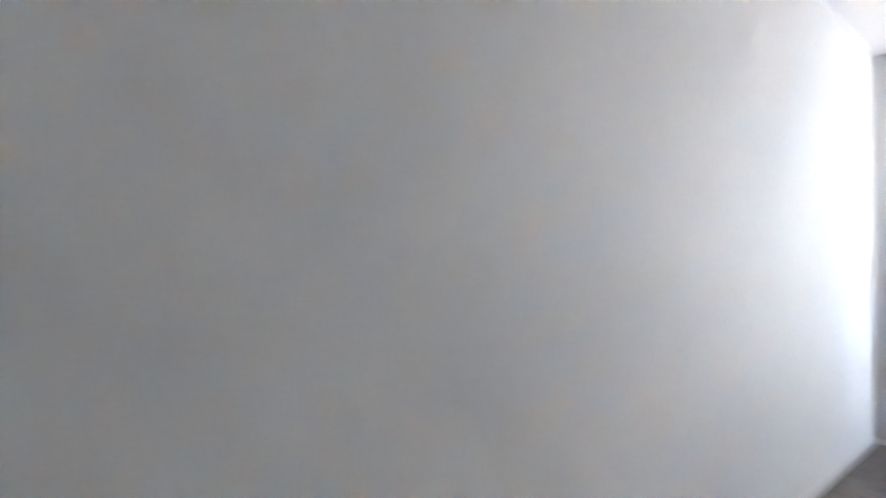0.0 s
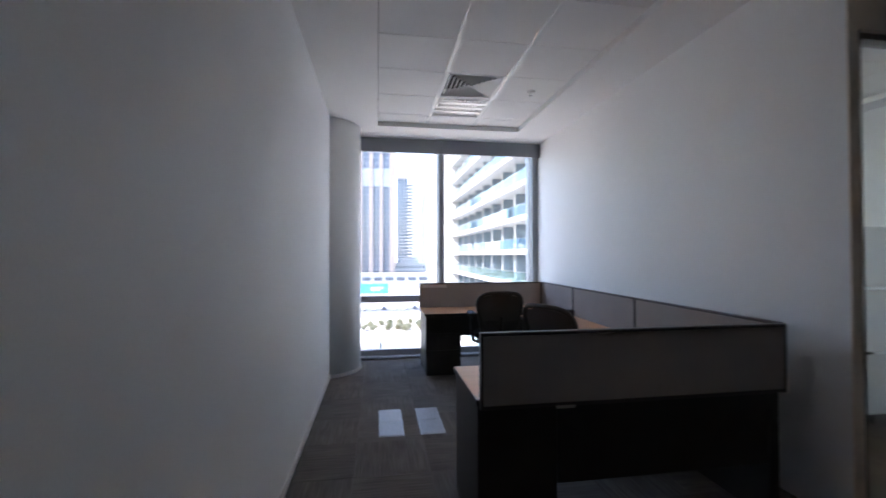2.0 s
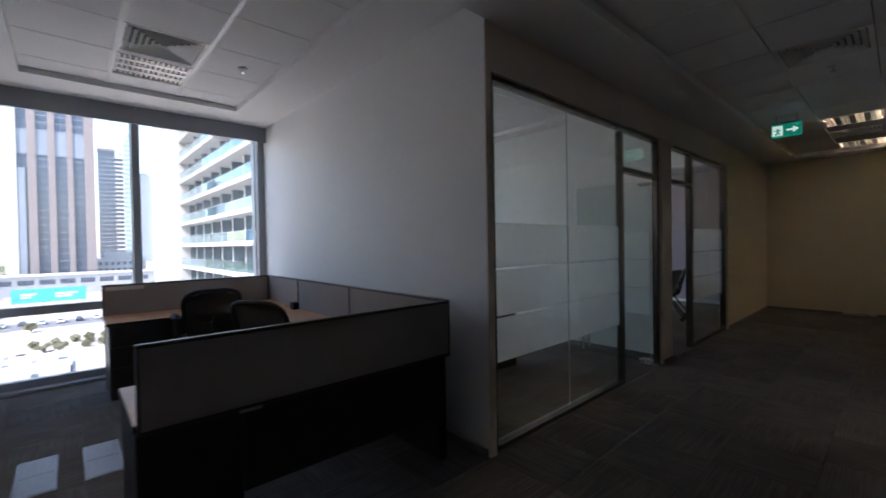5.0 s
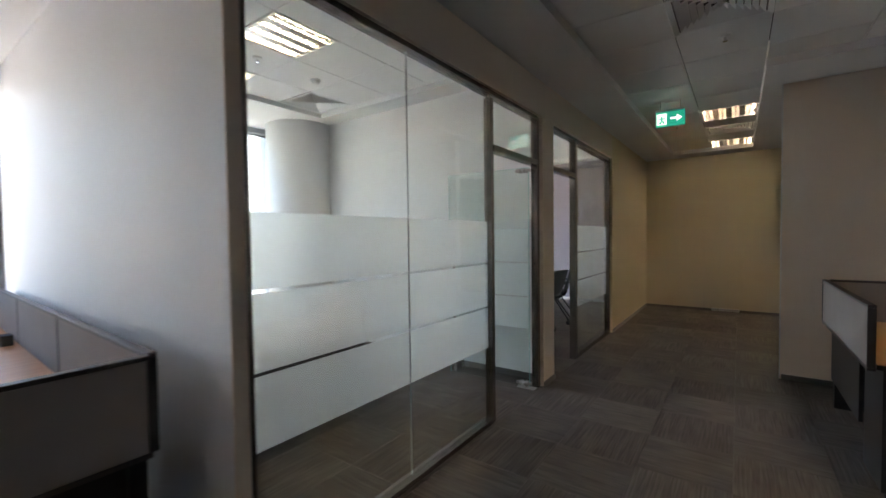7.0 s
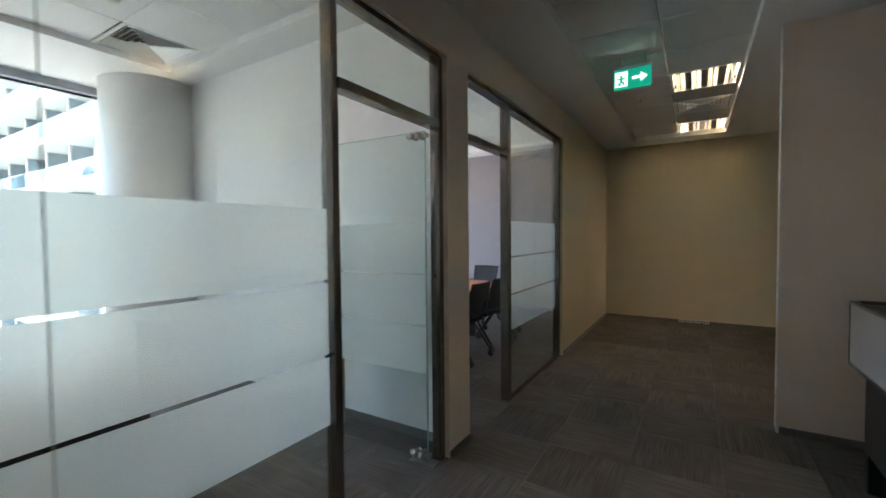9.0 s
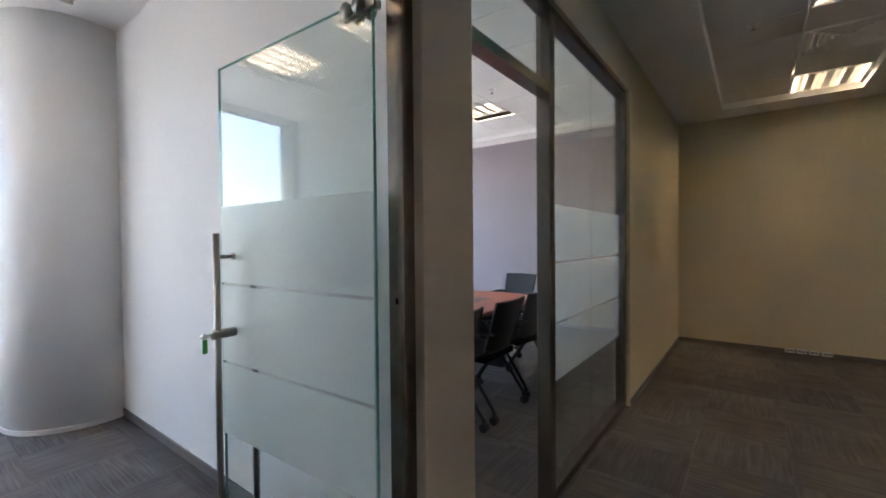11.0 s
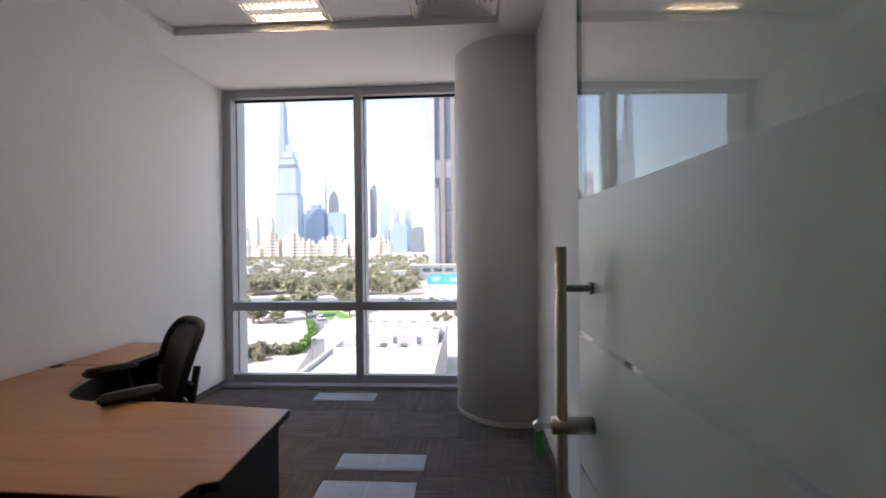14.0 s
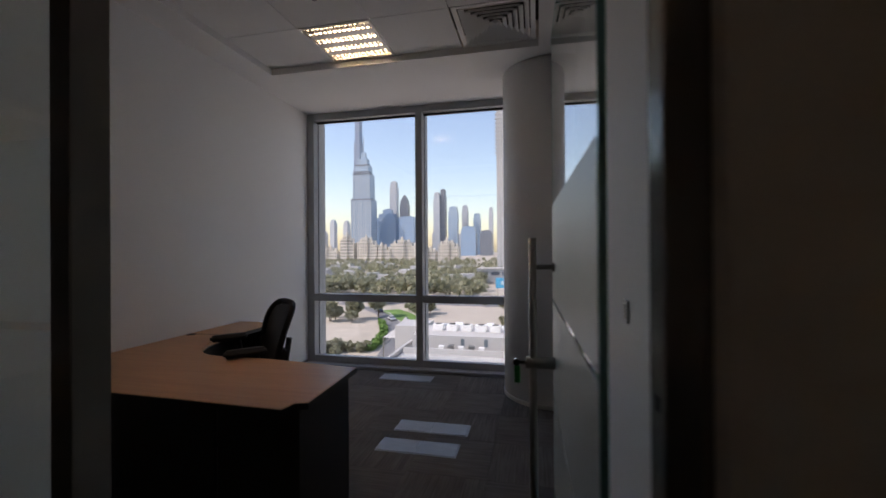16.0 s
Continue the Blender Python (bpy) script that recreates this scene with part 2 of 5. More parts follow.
DOOR_FILM = frosted("frosted_door_film", (0.87, 0.985, 0.95), 0.72, 0.0)
JOINT = material("clear_silicone_joint", (0.34, 0.37, 0.36), 0.3, var=0.05, bump=0)
BLIND = material("grey_roller_blind", (0.30, 0.31, 0.33), 0.85, var=0.06, scale=3, grain=400, bump=0.2, depth=0.0008)
FABRIC = material("grey_panel_fabric", (0.34, 0.305, 0.285), 0.95, var=0.08, scale=4, grain=500, bump=0.5, depth=0.0012, spec=0.2)
BLACK = material("black_laminate", (0.014, 0.0125, 0.0125), 0.45, var=0.15, scale=4, grain=120, bump=0.05)
BLACK_PLASTIC = material("black_plastic", (0.014, 0.014, 0.015), 0.68, var=0.15, grain=200, bump=0.1)
TRIM_BLACK = material("dark_panel_trim", (0.05, 0.042, 0.042), 0.4, var=0.1)
CHAIR_MESH = mesh_cloth("black_chair_mesh", (0.02, 0.019, 0.02), 0.04)
SEAT_CLOTH = material("black_seat_cloth", (0.014, 0.0135, 0.014), 0.95, var=0.15, grain=300, bump=0.4, spec=0.1)
BEECH = wood("beech_laminate", (0.56, 0.28, 0.125), (0.47, 0.22, 0.095))
CHERRY = wood("red_cherry_veneer", (0.42, 0.115, 0.05), (0.24, 0.055, 0.025))
WHITE_METAL = material("white_enamelled_metal", (0.84, 0.84, 0.83), 0.4, var=0.03)
WHITE_PLASTIC = material("white_plastic", (0.80, 0.80, 0.78), 0.4, var=0.03)
LOUVRE = material("mirror_louvre", (0.50, 0.50, 0.49), 0.30, metal=0.9, var=0.03, bump=0)
TUBE = glowing("warm_fluorescent_tube", (1.0, 0.80, 0.52), TUBE_LIGHT)
BOX_LID = material("grey_floor_box_lid", (0.29, 0.285, 0.285), 0.45, metal=0.3, var=0.18, scale=9, grain=90, stretch=(1, 6, 1), bump=0.2)
EXIT_GREEN = glowing("exit_green", (0.0, 0.40, 0.25), 0.06)
EXIT_WHITE = glowing("exit_white", (0.75, 1.0, 0.9), 0.13)
TAG_GREEN = material("green_key_tag", (0.03, 0.45, 0.10), 0.35, var=0.05, bump=0)


# ---- building blocks ----
def box(x0, y0, z0, x1, y1, z1, bevel=0.0, bm=None):
    one = bmesh.new()
    bmesh.ops.create_cube(one, size=1, matrix=Matrix.Translation(((x0 + x1) / 2, (y0 + y1) / 2, (z0 + z1) / 2)) @ Matrix.Diagonal((abs(x1 - x0), abs(y1 - y0), abs(z1 - z0), 1)))
    if bevel:
        bmesh.ops.bevel(one, geom=one.edges[:], offset=bevel, segments=2, profile=0.6, affect="EDGES")
    return joined(bm, one)


def joined(bm, other):
    if bm is None:
        return other
    me = bpy.data.meshes.new("join")
    other.to_mesh(me)
    other.free()
    bm.from_mesh(me)
    bpy.data.meshes.remove(me)
    return bm


def rod(a, b, r, r2=None, sides=16, bm=None):
    a, b = Vector(a), Vector(b)
    one = bmesh.new()
    turn = (b - a).to_track_quat("Z", "Y").to_matrix().to_4x4()
    bmesh.ops.create_cone(one, cap_ends=True, segments=sides, radius1=r, radius2=r if r2 is None else r2, depth=(b - a).length, matrix=Matrix.Translation((a + b) / 2) @ turn)
    return joined(bm, one)


def tube_path(points, r, sides=8, bm=None):
    """A round bar through the points."""
    one, rings = bmesh.new(), []
    pts = [Vector(p) for p in points]
    for i, p in enumerate(pts):
        d = (pts[min(i + 1, len(pts) - 1)] - pts[max(i - 1, 0)]).normalized()
        side = d.cross(Vector((0.13, 0.27, 0.95))).normalized()
        up = side.cross(d)
        rings.append([one.verts.new(p + r * (math.cos(k * math.tau / sides) * side + math.sin(k * math.tau / sides) * up)) for k in range(sides)])
    for a, b in zip(rings, rings[1:]):
        for k in range(sides):
            one.faces.new((a[k], a[(k + 1) % sides], b[(k + 1) % sides], b[k]))
    one.faces.new(rings[0][::-1])
    one.faces.new(rings[-1])
    bmesh.ops.recalc_face_normals(one, faces=one.faces[:])
    return joined(bm, one)


def slab(outline, z0, z1, bevel=0.0, bm=None):
    """A plate of the given outline (x, y) between two heights."""
    one = bmesh.new()
    low = [one.verts.new((x, y, z0)) for x, y in outline]
    high = [one.verts.new((x, y, z1)) for x, y in outline]
    one.faces.new(low[::-1])
    one.faces.new(high)
    for i in range(len(low)):
        j = (i + 1) % len(low)
        one.faces.new((low[i], low[j], high[j], high[i]))
    bmesh.ops.recalc_face_normals(one, faces=one.faces[:])
    if bevel:
        bmesh.ops.bevel(one, geom=[e for e in one.edges if abs(e.verts[0].co.z - e.verts[1].co.z) < 1e-6], offset=bevel, segments=2, affect="EDGES")
    return joined(bm, one)


def put_mesh(name, bm, mat, smooth=False):
    me = bpy.data.meshes.new(name)
    bm.to_mesh(me)
    bm.free()
    if smooth:
        for f in me.polygons:
            f.use_smooth = True
    for one in mat if isinstance(mat, (list, tuple)) else (mat,):
        me.materials.append(one)
    return new(name, me)


def part(name, bm, mat, parent, label="", smooth=False):
    ob = put_mesh(name, bm, mat, smooth)
    ob.parent = parent
    if label:
        ob["label"] = label
    return ob


def thing(name, label, category, m=None, group="", kind=""):
    ob = new(name)
    ob.empty_display_size = 0.1
    if m is not None:
        ob.matrix_world = m
    return tagged(ob, label, category, group, kind)


def structure(name, bm, mat, label="", smooth=False):
    return tagged(put_mesh(name, bm, mat, smooth), label, "", "", "structure")


# ---- the large structure ----
SOF, TIL, CSOF, CTIL = 3.045, 3.10, 2.90, 2.965      # soffits and tile fields: rooms, corridor
structure("wall_left", box(-3.1, -5.0, 0, -2.9, 4.3, 3.3), WHITE_WALL, "plain white painted plaster wall")
structure("wall_mid", box(0.0, 0.006, 0, 0.07, 4.12, 3.3), WHITE_WALL, "white painted partition wall between bay and office")
structure("wall_room", box(3.13, 0.1, 0, 3.26, 4.12, 3.3), WHITE_WALL, "white painted wall between office and meeting room")
structure("wall_mid_end", box(-0.002, -0.002, 0, 0.06, 0.006, 3.3, 0.001), BEIGE_WALL, "beige painted end of the partition wall")
structure("wall_pier", box(2.99, 0.0, 0, 3.272, 0.1, 2.57, 0.004), BEIGE_WALL, "narrow beige pier between two glazed openings")
structure("wall_header", box(0.06, 0.0, 2.57, 5.64, 0.1, 3.3), BEIGE_WALL, "beige wall band above the glazed partitions")
structure("wall_corridor", box(5.64, 0.0, 0, 8.42, 0.1, 3.3), CREAM_WALL, "cream painted corridor wall")
structure("wall_end", box(8.42, -5.0, 0, 8.6, 0.1, 3.3), CREAM_WALL, "cream painted wall closing the corridor")
structure("wall_meeting", box(8.42, 0.1, 0, 8.6, 4.3, 3.3), MAUVE_WALL, "mauve grey painted meeting room wall")
structure("wall_stub", box(4.49, -5.0, 0, 4.62, -1.86, 3.3), BEIGE_WALL, "beige partition wall end beside the corridor")
structure("wall_back", box(-2.9, -5.2, 0, 8.6, -5.0, 3.3), WHITE_WALL, "white painted wall behind the open area")
part("corner_bead", box(4.484, -1.862, 0, 4.4995, -1.852, 2.9, 0.002), SKIRT_WHITE, bpy.data.objects["wall_stub"], "white corner bead")
structure("wall_facade", box(-3.1, 4.12, 3.045, 8.6, 4.4, 3.5, 0, box(-3.1, 4.12, -0.4, 8.6, 4.4, 0.0)), WHITE_WALL, "white facade band over and under the windows")
structure("wall_facade_column", box(2.87, 4.1, 0, 3.6, 4.4, 3.045, 0, box(-3.1, 4.12, 0, -2.75, 4.4, 3.045)), WHITE_WALL, "white facade pier behind the round column")
# unseen slab, added so that no sun falls in from above
structure("roof", box(-3.2, -5.3, 3.3, 8.7, 4.4, 3.5), SOFFIT, "unseen slab added above the ceilings to keep the sun out")


def column(name, x, y, r):
    ob = structure(name, rod((x, y, 0.0), (x, y, 3.05), r, sides=96), WHITE_WALL, "round white painted structural column")
    for f in ob.data.polygons:
        f.use_smooth = len(f.vertices) == 4
    ring = rod((x, y, 0.0), (x, y, 0.035), r + 0.006, sides=96)
    part("base_ring", ring, SKIRT_WHITE, ob, "thin white base ring")


column("column_bay", -3.02, 3.68, 0.46)
column("column_office", 2.95, 3.65, 0.46)

# skirtings, set a little proud of the walls
for nm, b in (("left", (-2.9, -5.0, 0, -2.888, 3.25, 0.05)), ("bay", (-0.012, 0.02, 0, 0.0, 4.1, 0.05)), ("office", (3.118, 0.12, 0, 3.13, 3.25, 0.06)),
              ("office_left", (0.07, 0.12, 0, 0.082, 4.1, 0.06)), ("pier", (2.99, -0.012, 0, 3.282, 0.0, 0.05)),
              ("corridor", (5.66, -0.012, 0, 8.41, 0.0, 0.05)), ("end", (8.408, -4.9, 0, 8.42, -0.013, 0.05)), ("stub", (4.478, -4.9, 0, 4.49, -1.87, 0.05)),
              ("meeting", (8.408, 0.12, 0, 8.42, 4.0, 0.06))):
    structure("baseboard_" + nm, box(*b, 0.002), SKIRT_WHITE if nm in ("left", "meeting") else SKIRT, "low painted skirting board")


# ---- ceilings ----
def tiled(name, x0, x1, y0, y1, z, xs, ys, holes, tee_along_y=True):
    """A field of lay-in tiles between x0..x1 and y0..y1; xs and ys are the joints; holes are cells left for fittings."""
    bm = bmesh.new()
    ob_mats = (TILE, TEE, GAP_DARK)
    xs, ys = [x0] + [v for v in xs if x0 < v < x1] + [x1], [y0] + [v for v in ys if y0 < v < y1] + [y1]
    def add(b, idx, bev=0.0):
        k = len(bm.faces)
        box(*b, bev, bm)
        bm.faces.ensure_lookup_table()
        for f in bm.faces[k:]:
            f.material_index = idx
    for a, b in zip(xs, xs[1:]):
        for c, d in zip(ys, ys[1:]):
            mid = ((a + b) / 2, (c + d) / 2)
            if any(h[0] < mid[0] < h[1] and h[2] < mid[1] < h[3] for h in holes):
                continue
            add((a + 0.004, c + 0.004, z, b - 0.004, d - 0.004, z + 0.018), 0, 0.0015)
    if tee_along_y:
        for a in xs[1:-1]:
            add((a - 0.017, y0, z - 0.006, a + 0.017, y1, z + 0.01), 1)
    add((x0 - 0.02, y0 - 0.02, z + 0.16, x1 + 0.02, y1 + 0.02, z + 0.18), 2)
    ob = structure(name, bm, ob_mats, "white mineral fibre ceiling tiles in a grid")
    return ob


def soffit(name, rects, z, label="flat white plasterboard ceiling margin"):
    bm = None
    for x0, y0, x1, y1 in rects:
        bm = box(x0, y0, z, x1, y1, z + 0.25, 0, bm)
    return structure(name, bm, SOFFIT, label)


bay_xs, bay_ys = [-1.725, -1.13], [0.80, 1.40, 1.995, 2.59, 3.18]
tiled("ceiling_bay", -2.345, -0.525, 0.20, 3.495, TIL, bay_xs, bay_ys, [(-1.725, -1.13, 1.995, 3.18), (-1.725, -1.13, 0.2, 0.8)])
soffit("ceiling_bay_margin", [(-2.9, 0.0, -2.345, 4.12), (-0.525, 0.0, 0.0, 4.12), (-2.345, 3.495, -0.525, 4.12), (-2.345, 0.0, -0.525, 0.20)], SOF)
off_xs, off_ys = [1.0, 1.6, 2.2], [1.22, 1.82, 2.42]
tiled("ceiling_office", 0.36, 2.83, 0.62, 3.02, TIL, off_xs, off_ys, [(1.0, 1.6, 2.42, 3.02), (1.0, 1.6, 1.22, 1.82), (2.2, 2.83, 2.42, 3.02)], False)
soffit("ceiling_office_margin", [(0.07, 0.1, 0.36, 4.12), (2.83, 0.1, 3.13, 4.12), (0.36, 3.02, 2.83, 4.12), (0.36, 0.1, 2.83, 0.62)], SOF)
cor_xs = [-1.9 + 0.6 * i for i in range(13)] + [5.9, 6.3, 6.9, 7.4]
tiled("ceiling_corridor", -2.5, 8.0, -1.70, -0.51, CTIL, cor_xs, [-1.105], [(2.29, 2.91, -1.7, -1.105), (5.29, 5.91, -1.7, -1.105), (6.29, 6.91, -1.7, -1.105), (7.39, 8.01, -1.7, -1.105)], False)
tiled("ceiling_open_area", -2.5, 3.85, -4.7, -1.70, CTIL, cor_xs, [-4.1, -3.5, -2.9, -2.3], [(2.29, 2.91, -2.9, -2.3)], False)
soffit("ceiling_corridor_margin", [(-2.9, -0.51, 8.42, 0.0), (8.0, -1.70, 8.42, -0.51), (3.85, -5.0, 4.49, -1.70), (4.49, -5.0, 8.42, -1.70), (-2.9, -5.0, -2.5, -0.51), (-2.5, -5.0, 3.85, -4.7)], CSOF)
tiled("ceiling_meeting", 3.6, 8.05, 0.62, 3.3, TIL, [4.2 + 0.6 * i for i in range(7)], [1.22, 1.82, 2.42, 3.02], [(6.4, 7.0, 1.82, 2.42)], False)
soffit("ceiling_meeting_margin", [(3.24, 0.1, 3.6, 4.12), (8.05, 0.1, 8.42, 4.12), (3.6, 0.1, 8.05, 0.62), (3.6, 3.3, 8.05, 4.12)], SOF)


# ---- windows ----
def window(name, x0, x1, mullions, label, members):
    """Full-height glazing: deep frame, mullions, low transom, sill and head, with one pane per light."""
    root = tagged(put_mesh(name, box(x0, 4.125, 0.03, x1, 4.20, 0.11, 0.004), ALU), label, "", "", "structure")
    part("window_sill", box(x0, 4.02, 0.0, x1, 4.123, 0.035, 0.004), ALU, root)
    part("window_head", box(x0, 4.125, 2.965, x1, 4.20, 3.045, 0.004), ALU, root)
    part("head_gasket", box(x0, 4.203, 2.945, x1, 4.225, 2.99), ALU_DARK, root)
    stops = [x0] + mullions + [x1]
    for i, x in enumerate(stops):
        lo, hi = (x, x + 0.09) if i == 0 else (x - 0.09, x) if i == len(stops) - 1 else (x - 0.04, x + 0.04)
        part("mullion", box(lo, 4.12, 0.036, hi, 4.26, 3.044, 0.004), ALU, root)
        part("outer_fin", box(lo + 0.01, 4.27, 0.0, hi - 0.01, 4.42, 3.0, 0.004), ALU, root)
        part("gasket", box(lo - 0.006, 4.222, 0.1, hi + 0.006, 4.232, 2.97), ALU_DARK, root)
    for a, b in zip(stops, stops[1:]):
        part("transom", box(a + 0.04, 4.122, 0.77, b - 0.04, 4.23, 0.855, 0.004), ALU, root)
        for z0, z1 in ((0.10, 0.78), (0.85, 2.97)):
            pane = part("pane", box(a + 0.03, 4.236, z0, b - 0.03, 4.242, z1), WINDOW_GLASS, root, "clear glass pane")
            pane.visible_shadow = False
    return root


window("window_1", -2.75, 0.0, [-1.445], "full height aluminium window with a low transom", 0)
window("window_2", 0.07, 2.87, [1.485], "full height aluminium window overlooking the city", 0)
window("window_3", 3.6, 8.42, [5.2, 6.8], "full height aluminium window of the meeting room", 0)

blind = thing("roller_blind", "grey fabric roller blind rolled up over the window", "blind", pose(-1.3, 4.03, 2.86))
for a, b in ((-1.45, -0.148), (-0.142, 1.30)):
    part("blind_cloth", box(a, -0.012, 0.0, b, 0.004, 0.185, 0.002), BLIND, blind)
    part("bottom_bar", box(a, -0.018, -0.012, b, 0.010, 0.012, 0.004), BLIND, blind)
    part("roller", rod((a, 0.03, 0.14), (b, 0.03, 0.14), 0.03), BLIND, blind)


# ---- glazed partitions ----
def film_sheet(x0, x1, y, z0, z1):
    """Self-adhesive film is a single skin."""
    bm = bmesh.new()
    bm.faces.new([bm.verts.new(v) for v in ((x0, y, z0), (x1, y, z0), (x1, y, z1), (x0, y, z1))])
    return bm


def film_bands(x0, x1, y, root, axis="x"):
    for z0, z1 in ((0.585, 0.897), (0.912, 1.238), (1.253, 1.57)):
        part("frosted_band", film_sheet(x0, x1, y, z0, z1), FILM, root, "frosted film band")


part_1 = tagged(put_mesh("glass_partition_1", box(0.085, 0.025, 0.0, 2.045, 0.1, 0.035, 0.003), BRONZE), "bronze framed glass partition with frosted film bands", "", "", "structure")
for nm, b in (("post", (0.0605, 0.004, 0, 0.085, 0.1, 2.57)), ("mullion", (2.045, 0.035, 0, 2.087, 0.1, 2.52)), ("door_jamb", (2.94, 0.035, 0, 2.99, 0.1, 2.57)),
              ("head", (0.085, 0.025, 2.535, 2.085, 0.1, 2.57)), ("door_head", (2.085, 0.025, 2.535, 2.94, 0.1, 2.57)), ("transom", (2.087, 0.026, 2.115, 2.94, 0.1, 2.165))):
    part(nm, box(*b, 0.003), BRONZE, part_1)
film_bands(0.087, 2.043, 0.0745, part_1)
for x0, x1 in ((0.085, 1.0885), (1.0915, 2.045)):
    part("pane", box(x0, 0.062, 0.03, x1, 0.072, 2.54), GLASS, part_1, "clear glass pane").visible_shadow = False
part("pane_joint", box(1.0885, 0.0625, 0.03, 1.0915, 0.0715, 2.54), JOINT, part_1, "silicone joint")
part("pane", box(2.085, 0.062, 2.16, 2.94, 0.072, 2.54), GLASS, part_1, "clear glass fanlight").visible_shadow = False

part_2 = tagged(put_mesh("glass_partition_2", box(4.105, 0.025, 0.0, 5.58, 0.1, 0.055, 0.003), BRONZE), "bronze framed glass partition of the meeting room", "", "", "structure")
for nm, b in (("door_jamb", (3.262, 0.07, 0, 3.285, 0.1, 2.52)), ("mullion", (4.04, 0.025, 0, 4.105, 0.1, 2.57)), ("post", (5.58, 0.025, 0, 5.638, 0.1, 2.57)),
              ("head", (4.105, 0.025, 2.52, 5.58, 0.1, 2.57)), ("door_head", (3.273, 0.025, 2.535, 4.04, 0.1, 2.57)), ("transom", (3.273, 0.026, 2.115, 4.04, 0.1, 2.165))):
    part(nm, box(*b, 0.003), BRONZE, part_2)
film_bands(4.107, 5.578, 0.0745, part_2)
for x0, x1 in ((4.105, 4.8405), (4.8435, 5.58)):
    part("pane", box(x0, 0.062, 0.05, x1, 0.072, 2.525), GLASS, part_2, "clear glass pane").visible_shadow = False
part("pane", box(3.273, 0.062, 2.16, 4.04, 0.072, 2.54), GLASS, part_2, "clear glass fanlight").visible_shadow = False

# the open glass door, hinged at the right jamb and swung into the office
door_root = tagged(new("door_1"), "open frameless glass door with frosted film bands", "", "", "structure")
door_root.matrix_world = pose(2.885, 0.10, 0, 0, 0, 91.6)
leaf = part("glass_leaf", box(0.0, -0.005, 0.012, 0.89, 0.005, 2.095), GLASS, door_root, "clear glass leaf")
leaf.visible_shadow = False
part("glass_edge", box(-0.0025, -0.0055, 0.012, 0.0, 0.0055, 2.095), GLASS_EDGE, door_root)
part("glass_edge", box(0.89, -0.0055, 0.012, 0.891, 0.0055, 2.095), GLASS_EDGE, door_root)
part("glass_edge", box(0.0, -0.0055, 2.095, 0.89, 0.0055, 2.0965), GLASS_EDGE, door_root)
for z0, z1 in ((0.57, 0.868), (0.880, 1.195), (1.207, 1.523)):
    part("frosted_band", film_sheet(0.004, 0.886, 0.0065, z0, z1), DOOR_FILM, door_root, "frosted film band")
for side in (1, -1):
    y = side * 0.075
    handle = part("pull_handle", rod((0.79, y, 0.06), (0.79, y, 1.41), 0.0125, sides=20), STEEL, door_root, "long satin steel pull handle", True)
    for z, r in ((1.317, 0.008), (0.16, 0.008)):
        part("standoff", rod((0.79, y, z), (0.79, side * 0.006, z), r), STEEL, handle, "", True)
        part("washer", rod((0.79, side * 0.014, z), (0.79, side * 0.006, z), 0.014), STEEL, handle)
    lock = part("lock_barrel", rod((0.79, side * 0.098, 1.012), (0.79, side * 0.006, 1.012), 0.019, sides=20), STEEL, door_root, "steel lock barrel", True)
    if side > 0:
        part("key", box(0.787, 0.098, 1.006, 0.793, 0.121, 1.018, 0.001, rod((0.783, 0.128, 1.012), (0.797, 0.128, 1.012), 0.011)), CHROME, lock, "small key")
        part("key_tag", box(0.786, 0.116, 0.945, 0.794, 0.134, 1.0, 0.003), TAG_GREEN, lock, "green plastic key tag")
for z0, z1 in ((2.058, 2.082), (0.03, 0.054)):
    patch = part("hinge_patch", box(-0.02, -0.016, z0, 0.13, -0.006, z1, 0.002, box(-0.02, 0.008, z0, 0.13, 0.016, z1, 0.002)), STEEL, door_root, "steel patch fitting")
    for x in (0.035, 0.085):
        for y in (-0.016, 0.016):
            part("button", rod((x, y, (z0 + z1) / 2), (x, y * 2.1, (z0 + z1) / 2), 0.021), STEEL, patch, "round steel button", True)
part("pivot", rod((0.03, 0, 0.0), (0.03, 0, 0.03), 0.014), STEEL, door_root)
part("floor_plate", box(-0.06, -0.04, 0.0, 0.12, 0.04, 0.004, 0.001), STEEL, door_root, "steel floor spring plate")

part("latch_hole", box(2.9385, 0.06, 1.18, 2.9405, 0.072, 1.198, 0.0005), BLACK_PLASTIC, part_1, "small dark latch hole")

# a second glass door stands open inside the meeting room, against its wall
door_b = tagged(new("door_2"), "open frameless glass door inside the meeting room", "", "", "structure")
door_b.matrix_world = pose(3.31, 0.09, 0, 0, 0, 88)
part("glass_leaf", box(0.0, -0.005, 0.012, 0.74, 0.005, 2.09), GLASS, door_b).visible_shadow = False
for z0, z1 in ((0.585, 0.882), (0.896, 1.205), (1.219, 1.535)):
    part("frosted_band", film_sheet(0.004, 0.736, 0.0065, z0, z1), FILM, door_b)
for side in (1, -1):
    part("pull_handle", rod((0.66, side * 0.05, 0.06), (0.66, side * 0.05, 1.41), 0.0125), STEEL, door_b, "", True)

